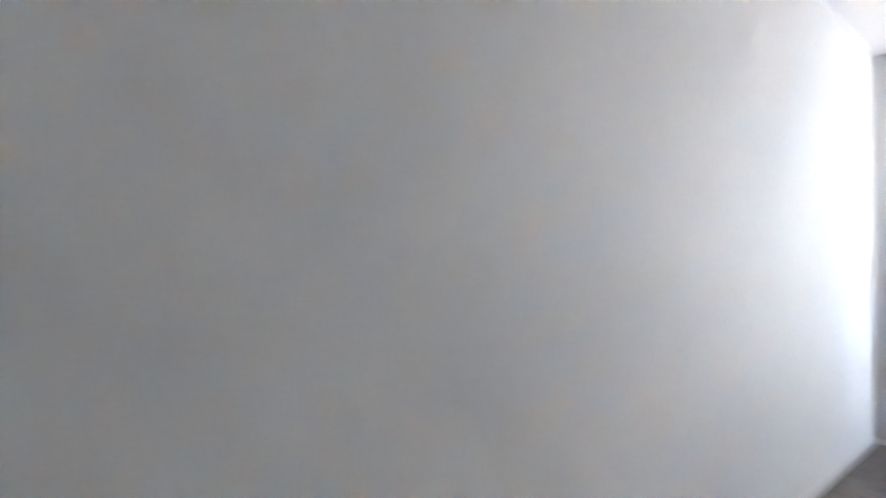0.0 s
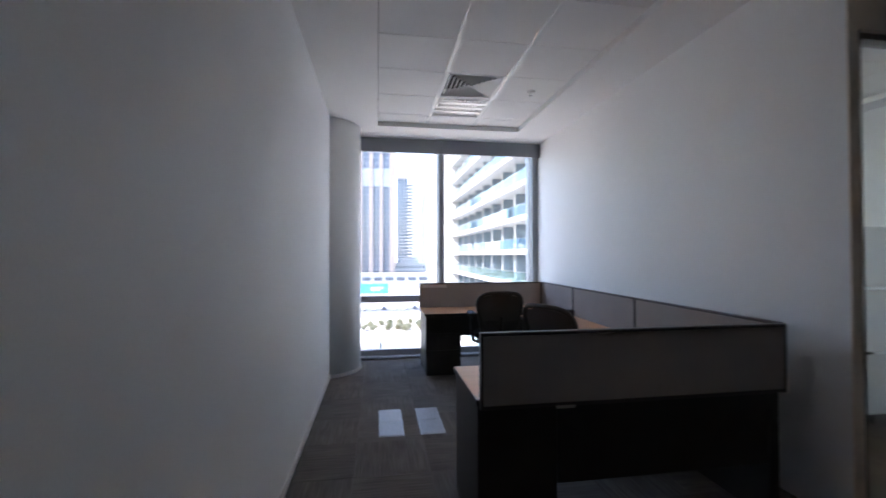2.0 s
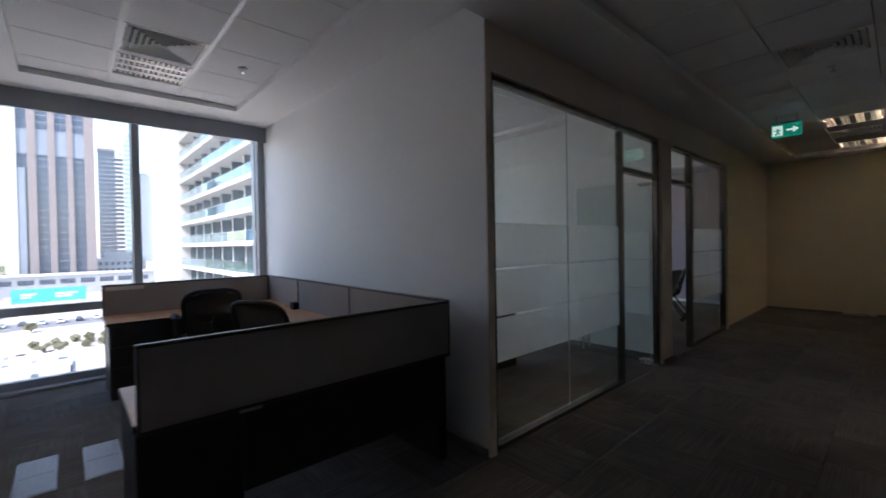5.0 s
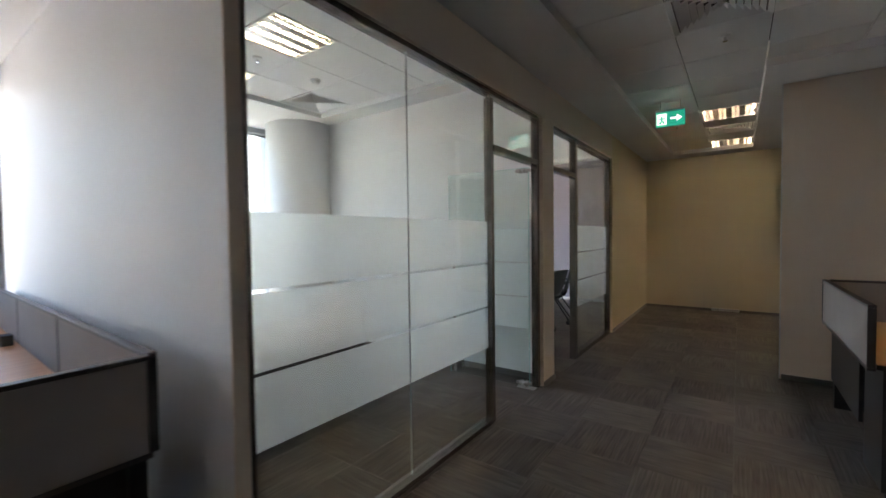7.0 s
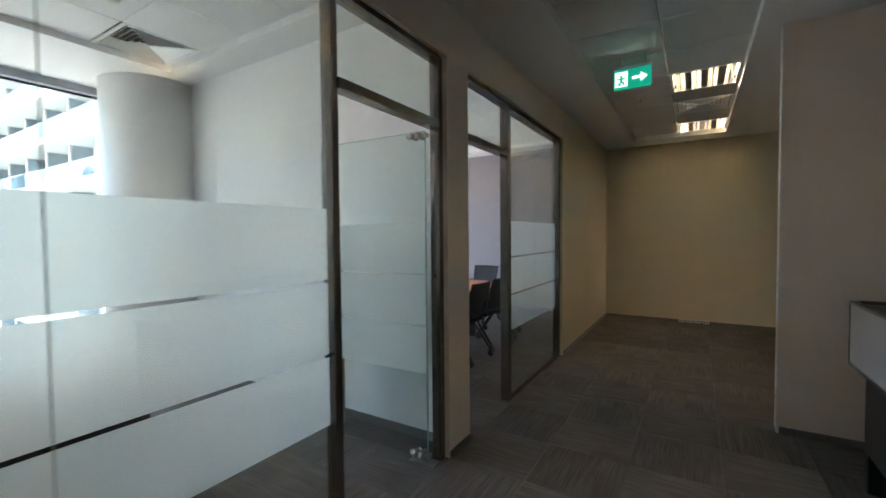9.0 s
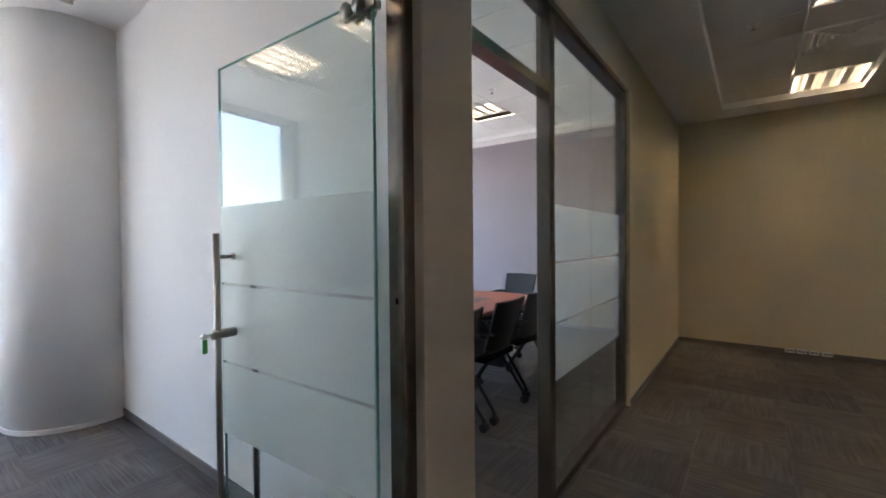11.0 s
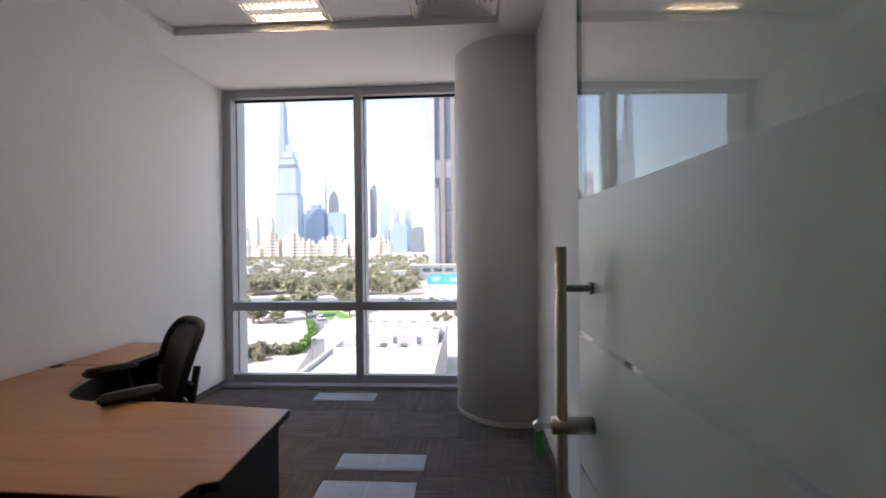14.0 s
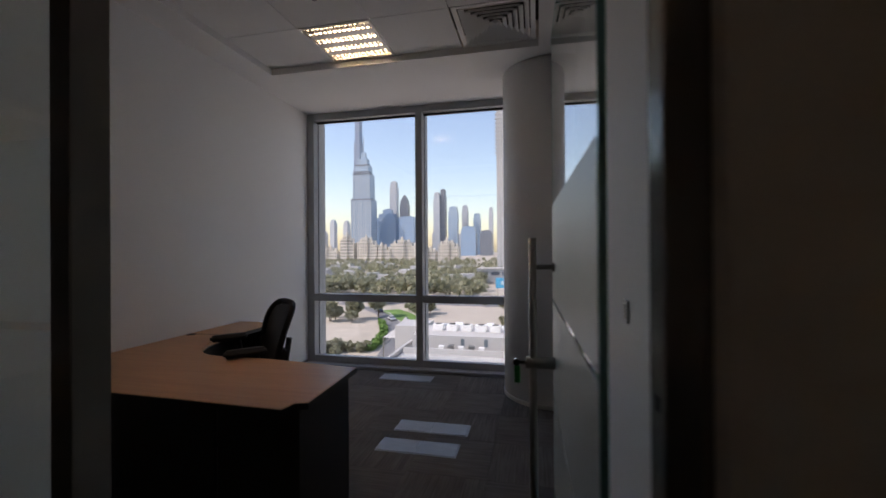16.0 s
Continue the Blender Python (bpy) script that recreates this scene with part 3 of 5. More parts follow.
# ---- things fixed to walls and ceilings ----
def ceiling_light(m, group):
    t = thing("ceiling_light", "recessed fluorescent ceiling light with mirror louvres, lit", "ceiling light", m, group)
    s = 0.297
    fr = None
    for b in ((-s, -s, -0.006, s, -s + 0.02, 0.03), (-s, s - 0.02, -0.006, s, s, 0.03), (-s, -s + 0.02, -0.006, -s + 0.02, s - 0.02, 0.03), (s - 0.02, -s + 0.02, -0.006, s, s - 0.02, 0.03)):
        fr = box(*b, 0.002, fr)
    part("frame", fr, WHITE_METAL, t)
    part("housing", box(-s, -s, 0.085, s, s, 0.095), WHITE_METAL, t)
    for k in range(4):
        y = -0.206 + 0.1375 * k
        part("tube", rod((-0.265, y, 0.064), (0.265, y, 0.064), 0.013, sides=10), TUBE, t, "glowing tube", True)
    for k in range(5):
        y = -0.275 + 0.1375 * k
        part("louvre_bar", box(-s + 0.02, y - 0.030 if 0 < k < 4 else y - 0.012, 0.0, s - 0.02, y + 0.030 if 0 < k < 4 else y + 0.012, 0.012, 0.003), LOUVRE, t)
    for j in range(4):
        y = -0.206 + 0.1375 * j
        part("centre_blade", box(-s + 0.02, y - 0.005, 0.002, s - 0.02, y + 0.005, 0.022), LOUVRE, t)
    for k in range(14):
        x = -0.26 + 0.04 * k
        for j in range(4):
            y = -0.206 + 0.1375 * j
            part("cross_blade", box(x - 0.008, y - 0.040, 0.002, x + 0.008, y + 0.040, 0.045), LOUVRE, t)
    return t


lamp = ceiling_light(pose(1.30, 2.72, TIL), "ceiling lights")
# the lamp at (2.6, -2.6) is unseen, added to brighten the corridor side
for x, y, z, r in ((1.30, 1.52, TIL, 0), (-1.4275, 0.50, TIL, 0), (5.6, -1.4025, CTIL, 0), (7.7, -1.4025, CTIL, 0), (2.6, -2.6, CTIL, 0), (6.70, 2.12, TIL, 0)):
    copy_thing(lamp, pose(x, y, z, 0, 0, r))


dark_lamp = copy_thing(lamp, pose(-1.4275, 2.885, TIL))
tagged(dark_lamp, "recessed fluorescent ceiling light with mirror louvres, switched off", "ceiling light", "ceiling lights")
for piece in dark_lamp.children:
    if piece.name.startswith("tube"):
        piece.data = piece.data.copy()
        piece.data.materials[0] = WHITE_PLASTIC


def ceiling_vent(m):
    t = thing("ceiling_vent", "white square four-way ceiling air diffuser", "air vent", m, "ceiling vents")
    s = 0.297
    part("backing", box(-s, -s, 0.10, s, s, 0.11), GAP_DARK, t)
    def ring(a, b, z0, z1, th=0.003):
        bm = bmesh.new()
        loops = []
        for h, z in ((a, z0), (b, z1), (b, z1 + th), (a, z0 + th)):
            loops.append([bm.verts.new((sx * h, sy * h, z)) for sx, sy in ((-1, -1), (1, -1), (1, 1), (-1, 1))])
        for i in range(4):
            p, q = loops[i], loops[(i + 1) % 4]
            for k in range(4):
                bm.faces.new((p[k], p[(k + 1) % 4], q[(k + 1) % 4], q[k]))
        bmesh.ops.recalc_face_normals(bm, faces=bm.faces[:])
        return bm
    part("frame", ring(s, s - 0.035, -0.004, 0.004, 0.006), WHITE_METAL, t)
    for k in range(6):
        h = 0.252 - 0.042 * k
        part("slat", ring(h, h - 0.034, 0.0, 0.034), WHITE_METAL, t)
    part("hub", box(-0.012, -0.012, 0.0, 0.012, 0.012, 0.02, 0.003), WHITE_METAL, t)
    return t


vent = ceiling_vent(pose(-1.4275, 2.2925, TIL))
for x, y, z in ((2.51, 2.72, TIL), (2.60, -1.4025, CTIL), (6.60, -1.4025, CTIL)):
    copy_thing(vent, pose(x, y, z))


def sprinkler(m):
    t = thing("sprinkler", "small white ceiling sprinkler head with round plate", "sprinkler", m, "sprinkler heads")
    part("rose", rod((0, 0, -0.012), (0, 0, 0.0), 0.034, 0.042, 24), WHITE_METAL, t, "", True)
    part("nozzle", rod((0, 0, -0.04), (0, 0, -0.012), 0.009, sides=10), CHROME, t)
    part("deflector", rod((0, 0, -0.044), (0, 0, -0.04), 0.017, sides=16), CHROME, t)
    return t


head = sprinkler(pose(-0.80, 2.30, TIL))
for x, y, z in ((1.36, 2.05, TIL), (3.10, -1.42, CTIL), (5.9, -0.8, CTIL), (6.2, 1.6, TIL)):
    copy_thing(head, pose(x, y, z))
smoke = thing("smoke_detector", "round white smoke detector under the ceiling", "smoke detector", pose(2.02, 2.08, TIL))
part("base", rod((0, 0, -0.014), (0, 0, 0.0), 0.05, 0.053, 32), WHITE_PLASTIC, smoke, "", True)
part("head", rod((0, 0, -0.045), (0, 0, -0.014), 0.030, 0.046, 32), WHITE_PLASTIC, smoke, "", True)

sign = thing("exit_sign", "green illuminated emergency exit sign hanging under the ceiling", "exit sign", pose(4.60, -0.872, 2.68))
part("panel", box(-0.012, -0.145, 0.0, 0.012, 0.145, 0.165, 0.003), EXIT_GREEN, sign)
part("housing", box(-0.02, -0.15, 0.165, 0.02, 0.15, 0.186, 0.004), WHITE_PLASTIC, sign)
for y in (-0.1, 0.1):
    part("hanger", rod((0, y, 0.186), (0, y, 0.284), 0.004, sides=8), STEEL, sign)
part("pictogram_field", box(-0.0145, 0.035, 0.02, -0.0125, 0.135, 0.145), EXIT_WHITE, sign, "white pictogram field")
for b in ((0.075, 0.05, 0.095, 0.115), (0.05, 0.08, 0.12, 0.092), (0.06, 0.03, 0.075, 0.06), (0.09, 0.03, 0.11, 0.055)):
    part("pictogram_bar", box(-0.0165, b[0], min(b[1], b[3]), -0.0147, b[2], max(b[1], b[3])), EXIT_GREEN, sign)
arrow = slab([(-0.02, -0.011), (0.045, -0.011), (0.045, -0.04), (0.1, 0.0), (0.045, 0.04), (0.045, 0.011), (-0.02, 0.011)], 0.0, 0.002)
arrow.transform(Matrix(((0, 0, -1, -0.0125), (-1, 0, 0, -0.02), (0, 1, 0, 0.083), (0, 0, 0, 1))))
part("arrow", arrow, EXIT_WHITE, sign, "white arrow")

switch = thing("light_switch", "white plastic light switch on the office wall", "light switch", pose(3.13, 1.20, 1.14))
part("plate", box(-0.009, -0.043, -0.043, 0.0, 0.043, 0.043, 0.003), WHITE_PLASTIC, switch)
part("rocker", box(-0.013, -0.016, -0.028, -0.0088, 0.016, 0.028, 0.002), WHITE_PLASTIC, switch)


def socket(m):
    t = thing("floor_socket", "white socket plate low on the cream wall", "socket", m, "sockets at the end wall")
    part("plate", box(-0.012, -0.045, 0.0, 0.0, 0.045, 0.05, 0.003), WHITE_PLASTIC, t)
    for y in (-0.018, 0.018):
        part("outlet", rod((-0.0135, y, 0.026), (-0.0118, y, 0.026), 0.011, sides=12), BLACK_PLASTIC, t)
    return t


first = socket(pose(8.407, -1.16, 0.012))
for y in (-1.27, -1.38, -1.49):
    copy_thing(first, pose(8.407, y, 0.012))


def floor_box(m):
    t = thing("floor_box", "grey metal floor box lid set in the carpet", "floor box", m, "floor boxes")
    part("rim", box(-0.285, -0.10, 0.0005, 0.285, 0.10, 0.003, 0.001), ALU, t)
    for x0, x1 in ((-0.275, -0.004), (0.004, 0.275)):
        part("lid", box(x0, -0.09, 0.0015, x1, 0.09, 0.0055, 0.001), BOX_LID, t)
    return t


fb = floor_box(pose(1.425, 3.815, 0.0))
for x, y, r in ((2.01, 2.645, 0), (1.985, 2.315, 0), (-2.235, 1.85, 90), (-1.905, 1.85, 90)):
    copy_thing(fb, pose(x, y, 0.0, 0, 0, r))


# ---- furniture ----
def screen_panel(m, length, label, group="desk screens"):
    """A fabric desk screen along local x, standing on its desk's back edge, with dark trims."""
    t = thing("desk_screen", label, "desk screen", m, group)
    part("fabric", box(0.012, -0.014, 0.012, length - 0.012, 0.014, 0.34, 0.004), FABRIC, t)
    part("top_trim", box(0.0, -0.018, 0.34, length, 0.018, 0.357, 0.004), TRIM_BLACK, t)
    part("bottom_trim", box(0.0, -0.018, -0.006, length, 0.018, 0.012, 0.003), TRIM_BLACK, t)
    for x in (0.0, length - 0.012):
        part("end_trim", box(x, -0.018, 0.012, x + 0.012, 0.018, 0.34, 0.003), TRIM_BLACK, t)
    return t


def pedestal(m, w, d, h, front):
    """A drawer unit; front is the side (+1 or -1 in local y) on which the drawers open."""
    t = thing("drawer_unit", "black drawer unit standing under a desk", "drawer unit", m, "drawer units")
    part("body", box(0, 0, 0.03, w, d, h, 0.003), BLACK, t)
    y = d if front > 0 else 0.0
    for k, (z0, z1) in enumerate(((0.05, 0.30), (0.31, 0.50), (0.51, h - 0.01))):
        dr = part("drawer", box(0.008, y - 0.004 if front > 0 else y - 0.016, z0, w - 0.008, y + 0.016 if front > 0 else y + 0.004, z1, 0.003), BLACK, t)
        part("handle", box(w * 0.3, y + 0.016 if front > 0 else y - 0.030, z1 - 0.05, w * 0.7, y + 0.030 if front > 0 else y - 0.016, z1 - 0.038, 0.003), BLACK_PLASTIC, dr)
    part("plinth", box(0.01, 0.02, 0.0, w - 0.01, d - 0.02, 0.03), BLACK_PLASTIC, t)
    return t


def desk_top(t, outline, z, edge=BLACK):
    part("top_board", slab(outline, z - 0.022, z, 0.002), BEECH, t, "beech laminate top")
    cx, cy = sum(p[0] for p in outline) / len(outline), sum(p[1] for p in outline) / len(outline)
    wide = [(x + 0.003 * (1 if x > cx else -1), y + 0.003 * (1 if y > cy else -1)) for x, y in outline]
    part("edge_band", slab(wide, z - 0.03, z - 0.0025, 0.002), edge, t, "black edge band")


# the workstation in the bay
DZ = 0.735
near = thing("desk", "beech-topped workstation desk with black modesty panel", "desk", pose(-1.0, 0.5, 0), "desks in the bay")
desk_top(near, [(-0.88, -0.302), (0.80, -0.302), (0.80, 0.30), (-0.88, 0.30)], DZ)
part("modesty_panel", box(-0.47, -0.29, 0.30, 0.73, -0.27, 0.704, 0.003), BLACK, near)
part("leg", box(0.73, -0.295, 0.0, 0.79, 0.25, 0.704, 0.003), BLACK, near)
part("cable_clip", box(-0.50, -0.342, 0.685, -0.40, -0.339, 0.70, 0.001), STEEL, near, "small steel plate")
pedestal(pose(-1.872, 0.215, 0), 0.40, 0.56, 0.704, 1)
part("leg", box(-0.872, -0.295, 0.0, -0.855, 0.29, 0.02), BLACK, near)
screen_panel(pose(-1.87, 0.177, 0.70), 1.665, "grey fabric desk screen with dark trim on the front desk")
run = thing("desk", "beech-topped desk along the side screen", "desk", pose(-0.45, 2.0, 0), "desks in the bay")
desk_top(run, [(-0.30, -1.195), (0.245, -1.195), (0.312, 1.115), (-0.30, 1.115)], DZ)
for y in (-1.0, 1.0):
    part("leg", box(0.15, y - 0.03, 0.0, 0.24, y + 0.03, 0.704, 0.004), BLACK, run)
back = thing("desk", "beech-topped desk in front of the bay window", "desk", pose(-0.95, 3.42, 0), "desks in the bay")
desk_top(back, [(-0.85, -0.30), (0.82, -0.30), (0.835, 0.305), (-0.85, 0.305)], DZ)
part("leg", box(-0.84, 0.20, 0.0, -0.80, 0.29, 0.704, 0.004), BLACK, back)
part("leg", box(0.72, -0.25, 0.0, 0.78, 0.28, 0.704, 0.004), BLACK, back)
part("modesty_panel", box(-0.42, 0.26, 0.36, 0.70, 0.28, 0.704, 0.003), BLACK, back)
pedestal(pose(-1.785, 3.14, 0), 0.42, 0.54, 0.704, -1)
window_screen = screen_panel(pose(-1.80, 3.745, 0.70), 1.69, "grey fabric desk screen in front of the window")
part("label_strip", box(0.03, -0.0185, 0.295, 0.36, -0.0135, 0.333, 0.001), SKIRT_WHITE, window_screen, "blank pale label strip")
for k, (y0, y1) in enumerate(((0.20, 1.53), (1.535, 2.74), (2.745, 3.735))):
    x0, x1 = -0.19 + 0.0265 * (y0 - 0.2), -0.19 + 0.0265 * (y1 - 0.2)
    screen_panel(pose(x0, y0, 0.70, 0, 0, 90 - math.degrees(math.atan2(x1 - x0, y1 - y0))), math.hypot(x1 - x0, y1 - y0), "grey fabric desk screen beside the white wall")
power = thing("power_box", "small black cable box standing on the desk", "cable box", pose(-0.21, 2.66, DZ))
part("case", box(-0.035, -0.05, 0, 0.03, 0.05, 0.075, 0.006), BLACK_PLASTIC, power)
part("cable", tube_path([(0, 0.05, 0.04), (0.005, 0.12, 0.03), (0.01, 0.2, 0.006), (0.012, 0.3, 0.005)], 0.004), BLACK_PLASTIC, power)


def office_chair(m):
    """A mesh task chair facing local +y."""
    t = thing("office_chair", "black mesh office swivel chair with armrests", "office chair", m, "office chairs")
    # backrest: a wide rounded frame, curved and leaning back
    def back_pt(u, v):
        w = (0.175 + 0.105 * v - 0.05 * max(0, v - 0.75) ** 1.5) * 1.0
        x = u * w
        return Vector((x, -0.235 - 0.11 * v + 0.05 * (abs(u) ** 2) + 0.02 * math.sin(v * math.pi), 0.48 + 0.53 * v))
    outline = []
    for k in range(48):
        a = k * math.tau / 48
        c, s = math.cos(a), math.sin(a)
        u = math.copysign(abs(c) ** 0.55, c)
        v = 0.5 + 0.5 * math.copysign(abs(s) ** 0.55, s)
        outline.append(back_pt(u, v))
    part("back_frame", tube_path(outline + [outline[0]], 0.021, 8), BLACK_PLASTIC, t, "", True)
    bm, grid = bmesh.new(), []
    for j in range(11):
        v = j / 10
        s = 2 * v - 1
        lim = (1 - min(1, abs(s)) ** (1 / 0.55 * 2)) ** 0.275 if abs(s) < 1 else 0.0
        grid.append([bm.verts.new(back_pt(lim * (2 * i / 10 - 1), v)) for i in range(11)])
    for j in range(10):
        for i in range(10):
            bm.faces.new((grid[j][i], grid[j][i + 1], grid[j + 1][i + 1], grid[j + 1][i]))
    bmesh.ops.remove_doubles(bm, verts=bm.verts[:], dist=0.0005)
    part("backrest", bm, CHAIR_MESH, t, "woven black mesh", True)
    part("lumbar_pad", box(-0.17, -0.29, 0.60, 0.17, -0.272, 0.70, 0.008), BLACK_PLASTIC, t)
    part("back_shell", box(-0.19, -0.275, 0.40, 0.19, -0.25, 0.60, 0.010), BLACK_PLASTIC, t)
    part("spine", tube_path([(0, -0.12, 0.42), (0, -0.28, 0.44), (0, -0.315, 0.55), (0, -0.345, 0.75)], 0.02, 8), BLACK_PLASTIC, t, "", True)
    ring = []
    for k in range(28):
        a = k * math.tau / 28
        ring.append((0.255 * math.copysign(abs(math.cos(a)) ** 0.6, math.cos(a)), 0.02 + 0.235 * math.copysign(abs(math.sin(a)) ** 0.6, math.sin(a))))
    part("seat", slab(ring, 0.475, 0.535, 0.018), SEAT_CLOTH, t, "black seat")
    part("seat_pan", slab([(x * 0.8, y * 0.8) for x, y in ring], 0.405, 0.476, 0.008), BLACK_PLASTIC, t)
    for s in (-1, 1):
        part("arm_post", tube_path([(s * 0.16, -0.08, 0.42), (s * 0.27, -0.09, 0.45), (s * 0.295, -0.09, 0.60), (s * 0.29, -0.06, 0.735)], 0.018, 8), BLACK_PLASTIC, t, "", True)
        pad = []
        for k in range(20):
            a = k * math.tau / 20
            pad.append((s * 0.285 + 0.045 * math.copysign(abs(math.cos(a)) ** 0.7, math.cos(a)), 0.0 + 0.125 * math.copysign(abs(math.sin(a)) ** 0.7, math.sin(a))))
        part("armrest", slab(pad, 0.728, 0.772, 0.014), BLACK_PLASTIC, t, "padded armrest", True)
    part("gas_column", rod((0, 0, 0.12), (0, 0, 0.41), 0.026, 0.022), CHROME, t, "", True)
    part("hub", rod((0, 0, 0.085), (0, 0, 0.15), 0.045, 0.035), BLACK_PLASTIC, t, "", True)
    for k in range(5):
        a = k * math.tau / 5 + 0.3
        c, s = math.cos(a), math.sin(a)
        part("leg", tube_path([(0.03 * c, 0.03 * s, 0.12), (0.16 * c, 0.16 * s, 0.105), (0.29 * c, 0.29 * s, 0.075)], 0.02, 8), BLACK_PLASTIC, t, "", True)
        part("caster", rod((0.29 * c - 0.022 * s, 0.29 * s + 0.022 * c, 0.03), (0.29 * c + 0.022 * s, 0.29 * s - 0.022 * c, 0.03), 0.03, sides=16), BLACK_PLASTIC, t, "black twin caster")
    return t


seat_a = office_chair(pose(-0.99, 2.98, 0.0, 0, 0, -4))
copy_thing(seat_a, pose(-0.74, 1.60, 0.0, 0, 0, -62))
copy_thing(seat_a, pose(0.825, 1.955, 0.0, 0, 0, 139))

# the corner desk of the office
OZ = 0.72
corner = thing("corner_desk", "large beech corner desk with black panels against the wall", "desk", pose(0.9, 1.6, 0))
curve = []
for k in range(9):
    a = math.radians(180 + 90 * k / 8)
    curve.append((-0.05 + 0.38 * math.cos(a), 0.73 + 0.565 * math.sin(a)))
desk_top(corner, [(-0.815, -0.49)] + [(0.868, -0.545), (0.882, -0.47), (0.935, -0.45), (0.912, 0.095)] + [(0.3, 0.165)] + curve[::-1] + [(-0.815, 0.73)], OZ)
ret = thing("desk_return", "beech desk return beside the white wall", "desk", pose(0.35, 2.62, 0))
desk_top(ret, [(-0.265, -0.285), (0.12, -0.285), (0.12, 0.30), (-0.265, 0.30)], OZ)
part("joint_strip", box(-0.265, -0.290, OZ - 0.02, 0.12, -0.2855, OZ + 0.0012), BLACK, ret, "thin black joint line")
part("back_panel", box(-0.264, -0.28, 0.0, -0.252, 0.30, OZ - 0.031, 0.002), BLACK, ret)
part("end_panel", box(-0.25, 0.25, 0.0, 0.11, 0.275, OZ - 0.031, 0.003), BLACK, ret)
part("leg", box(-0.25, -0.27, 0.0, -0.2, -0.2, OZ - 0.031, 0.003), BLACK, ret)
part("modesty_panel", box(-0.80, -0.43, 0.02, 0.44, -0.41, OZ - 0.031, 0.003), BLACK, corner)
part("side_panel", box(0.858, -0.43, 0.0, 0.88, 0.06, OZ - 0.031, 0.003), BLACK, corner)
part("side_panel", box(-0.80, -0.40, 0.0, -0.78, 0.70, OZ - 0.031, 0.003), BLACK, corner)
part("glide", rod((0.868, -0.40, 0.0), (0.868, -0.40, 0.012), 0.03, sides=16), CHROME, corner)
part("cable_port", rod((-0.77, 0.70, OZ), (-0.77, 0.70, OZ + 0.003), 0.035, sides=20), BLACK_PLASTIC, corner, "black cable grommet")
pedestal(pose(1.345, 1.185, 0), 0.405, 0.49, OZ - 0.031, 1)

# the workstation across the corridor
side_desk = thing("desk", "beech-topped desk behind a grey screen beside the corridor", "desk", pose(3.16, -2.45, 0))
desk_top(side_desk, [(-0.76, -0.30), (0.755, -0.30), (0.755, 0.315), (-0.76, 0.315)], DZ)
part("modesty_panel", box(-0.30, 0.285, 0.25, 0.66, 0.305, 0.704, 0.003), BLACK, side_desk)
part("leg", box(0.68, -0.25, 0.0, 0.74, 0.28, 0.704, 0.004), BLACK, side_desk)
pedestal(pose(2.405, -2.72, 0), 0.40, 0.56, 0.704, -1)
screen_panel(pose(2.40, -2.112, 0.70), 1.52, "grey fabric desk screen facing the corridor")
screen_panel(pose(3.935, -3.80, 0.70, 0, 0, 90), 1.66, "grey fabric desk screen beside the partition wall")
long_desk = thing("desk", "beech-topped desk along the screen by the partition wall", "desk", pose(3.62, -3.28, 0))
desk_top(long_desk, [(-0.30, -0.52), (0.29, -0.52), (0.29, 0.525), (-0.30, 0.525)], DZ)
for y in (-0.45, 0.40):
    part("leg", box(0.18, y - 0.03, 0.0, 0.27, y + 0.03, 0.704, 0.004), BLACK, long_desk)


# the meeting room
table = thing("meeting_table", "red cherry meeting table with a dark inlay", "table", pose(5.2, 1.65, 0))
oval = []
for k in range(40):
    a = k * math.tau / 40
    c, s = math.cos(a), math.sin(a)
    oval.append((1.32 * math.copysign(abs(c) ** 0.45, c), 0.57 * math.copysign(abs(s) ** 0.6, s)))
part("tabletop", slab(oval, 0.705, 0.74, 0.006), CHERRY, table)
part("inlay", box(-0.75, -0.16, 0.738, 0.75, 0.16, 0.743, 0.001), SKIRT, table, "dark grey centre inlay")
for x in (-0.8, 0.8):
    part("base", box(x - 0.04, -0.3, 0.0, x + 0.04, 0.3, 0.705, 0.006), BLACK, table)
part("beam", box(-0.76, -0.02, 0.35, 0.76, 0.02, 0.45, 0.004), BLACK, table)


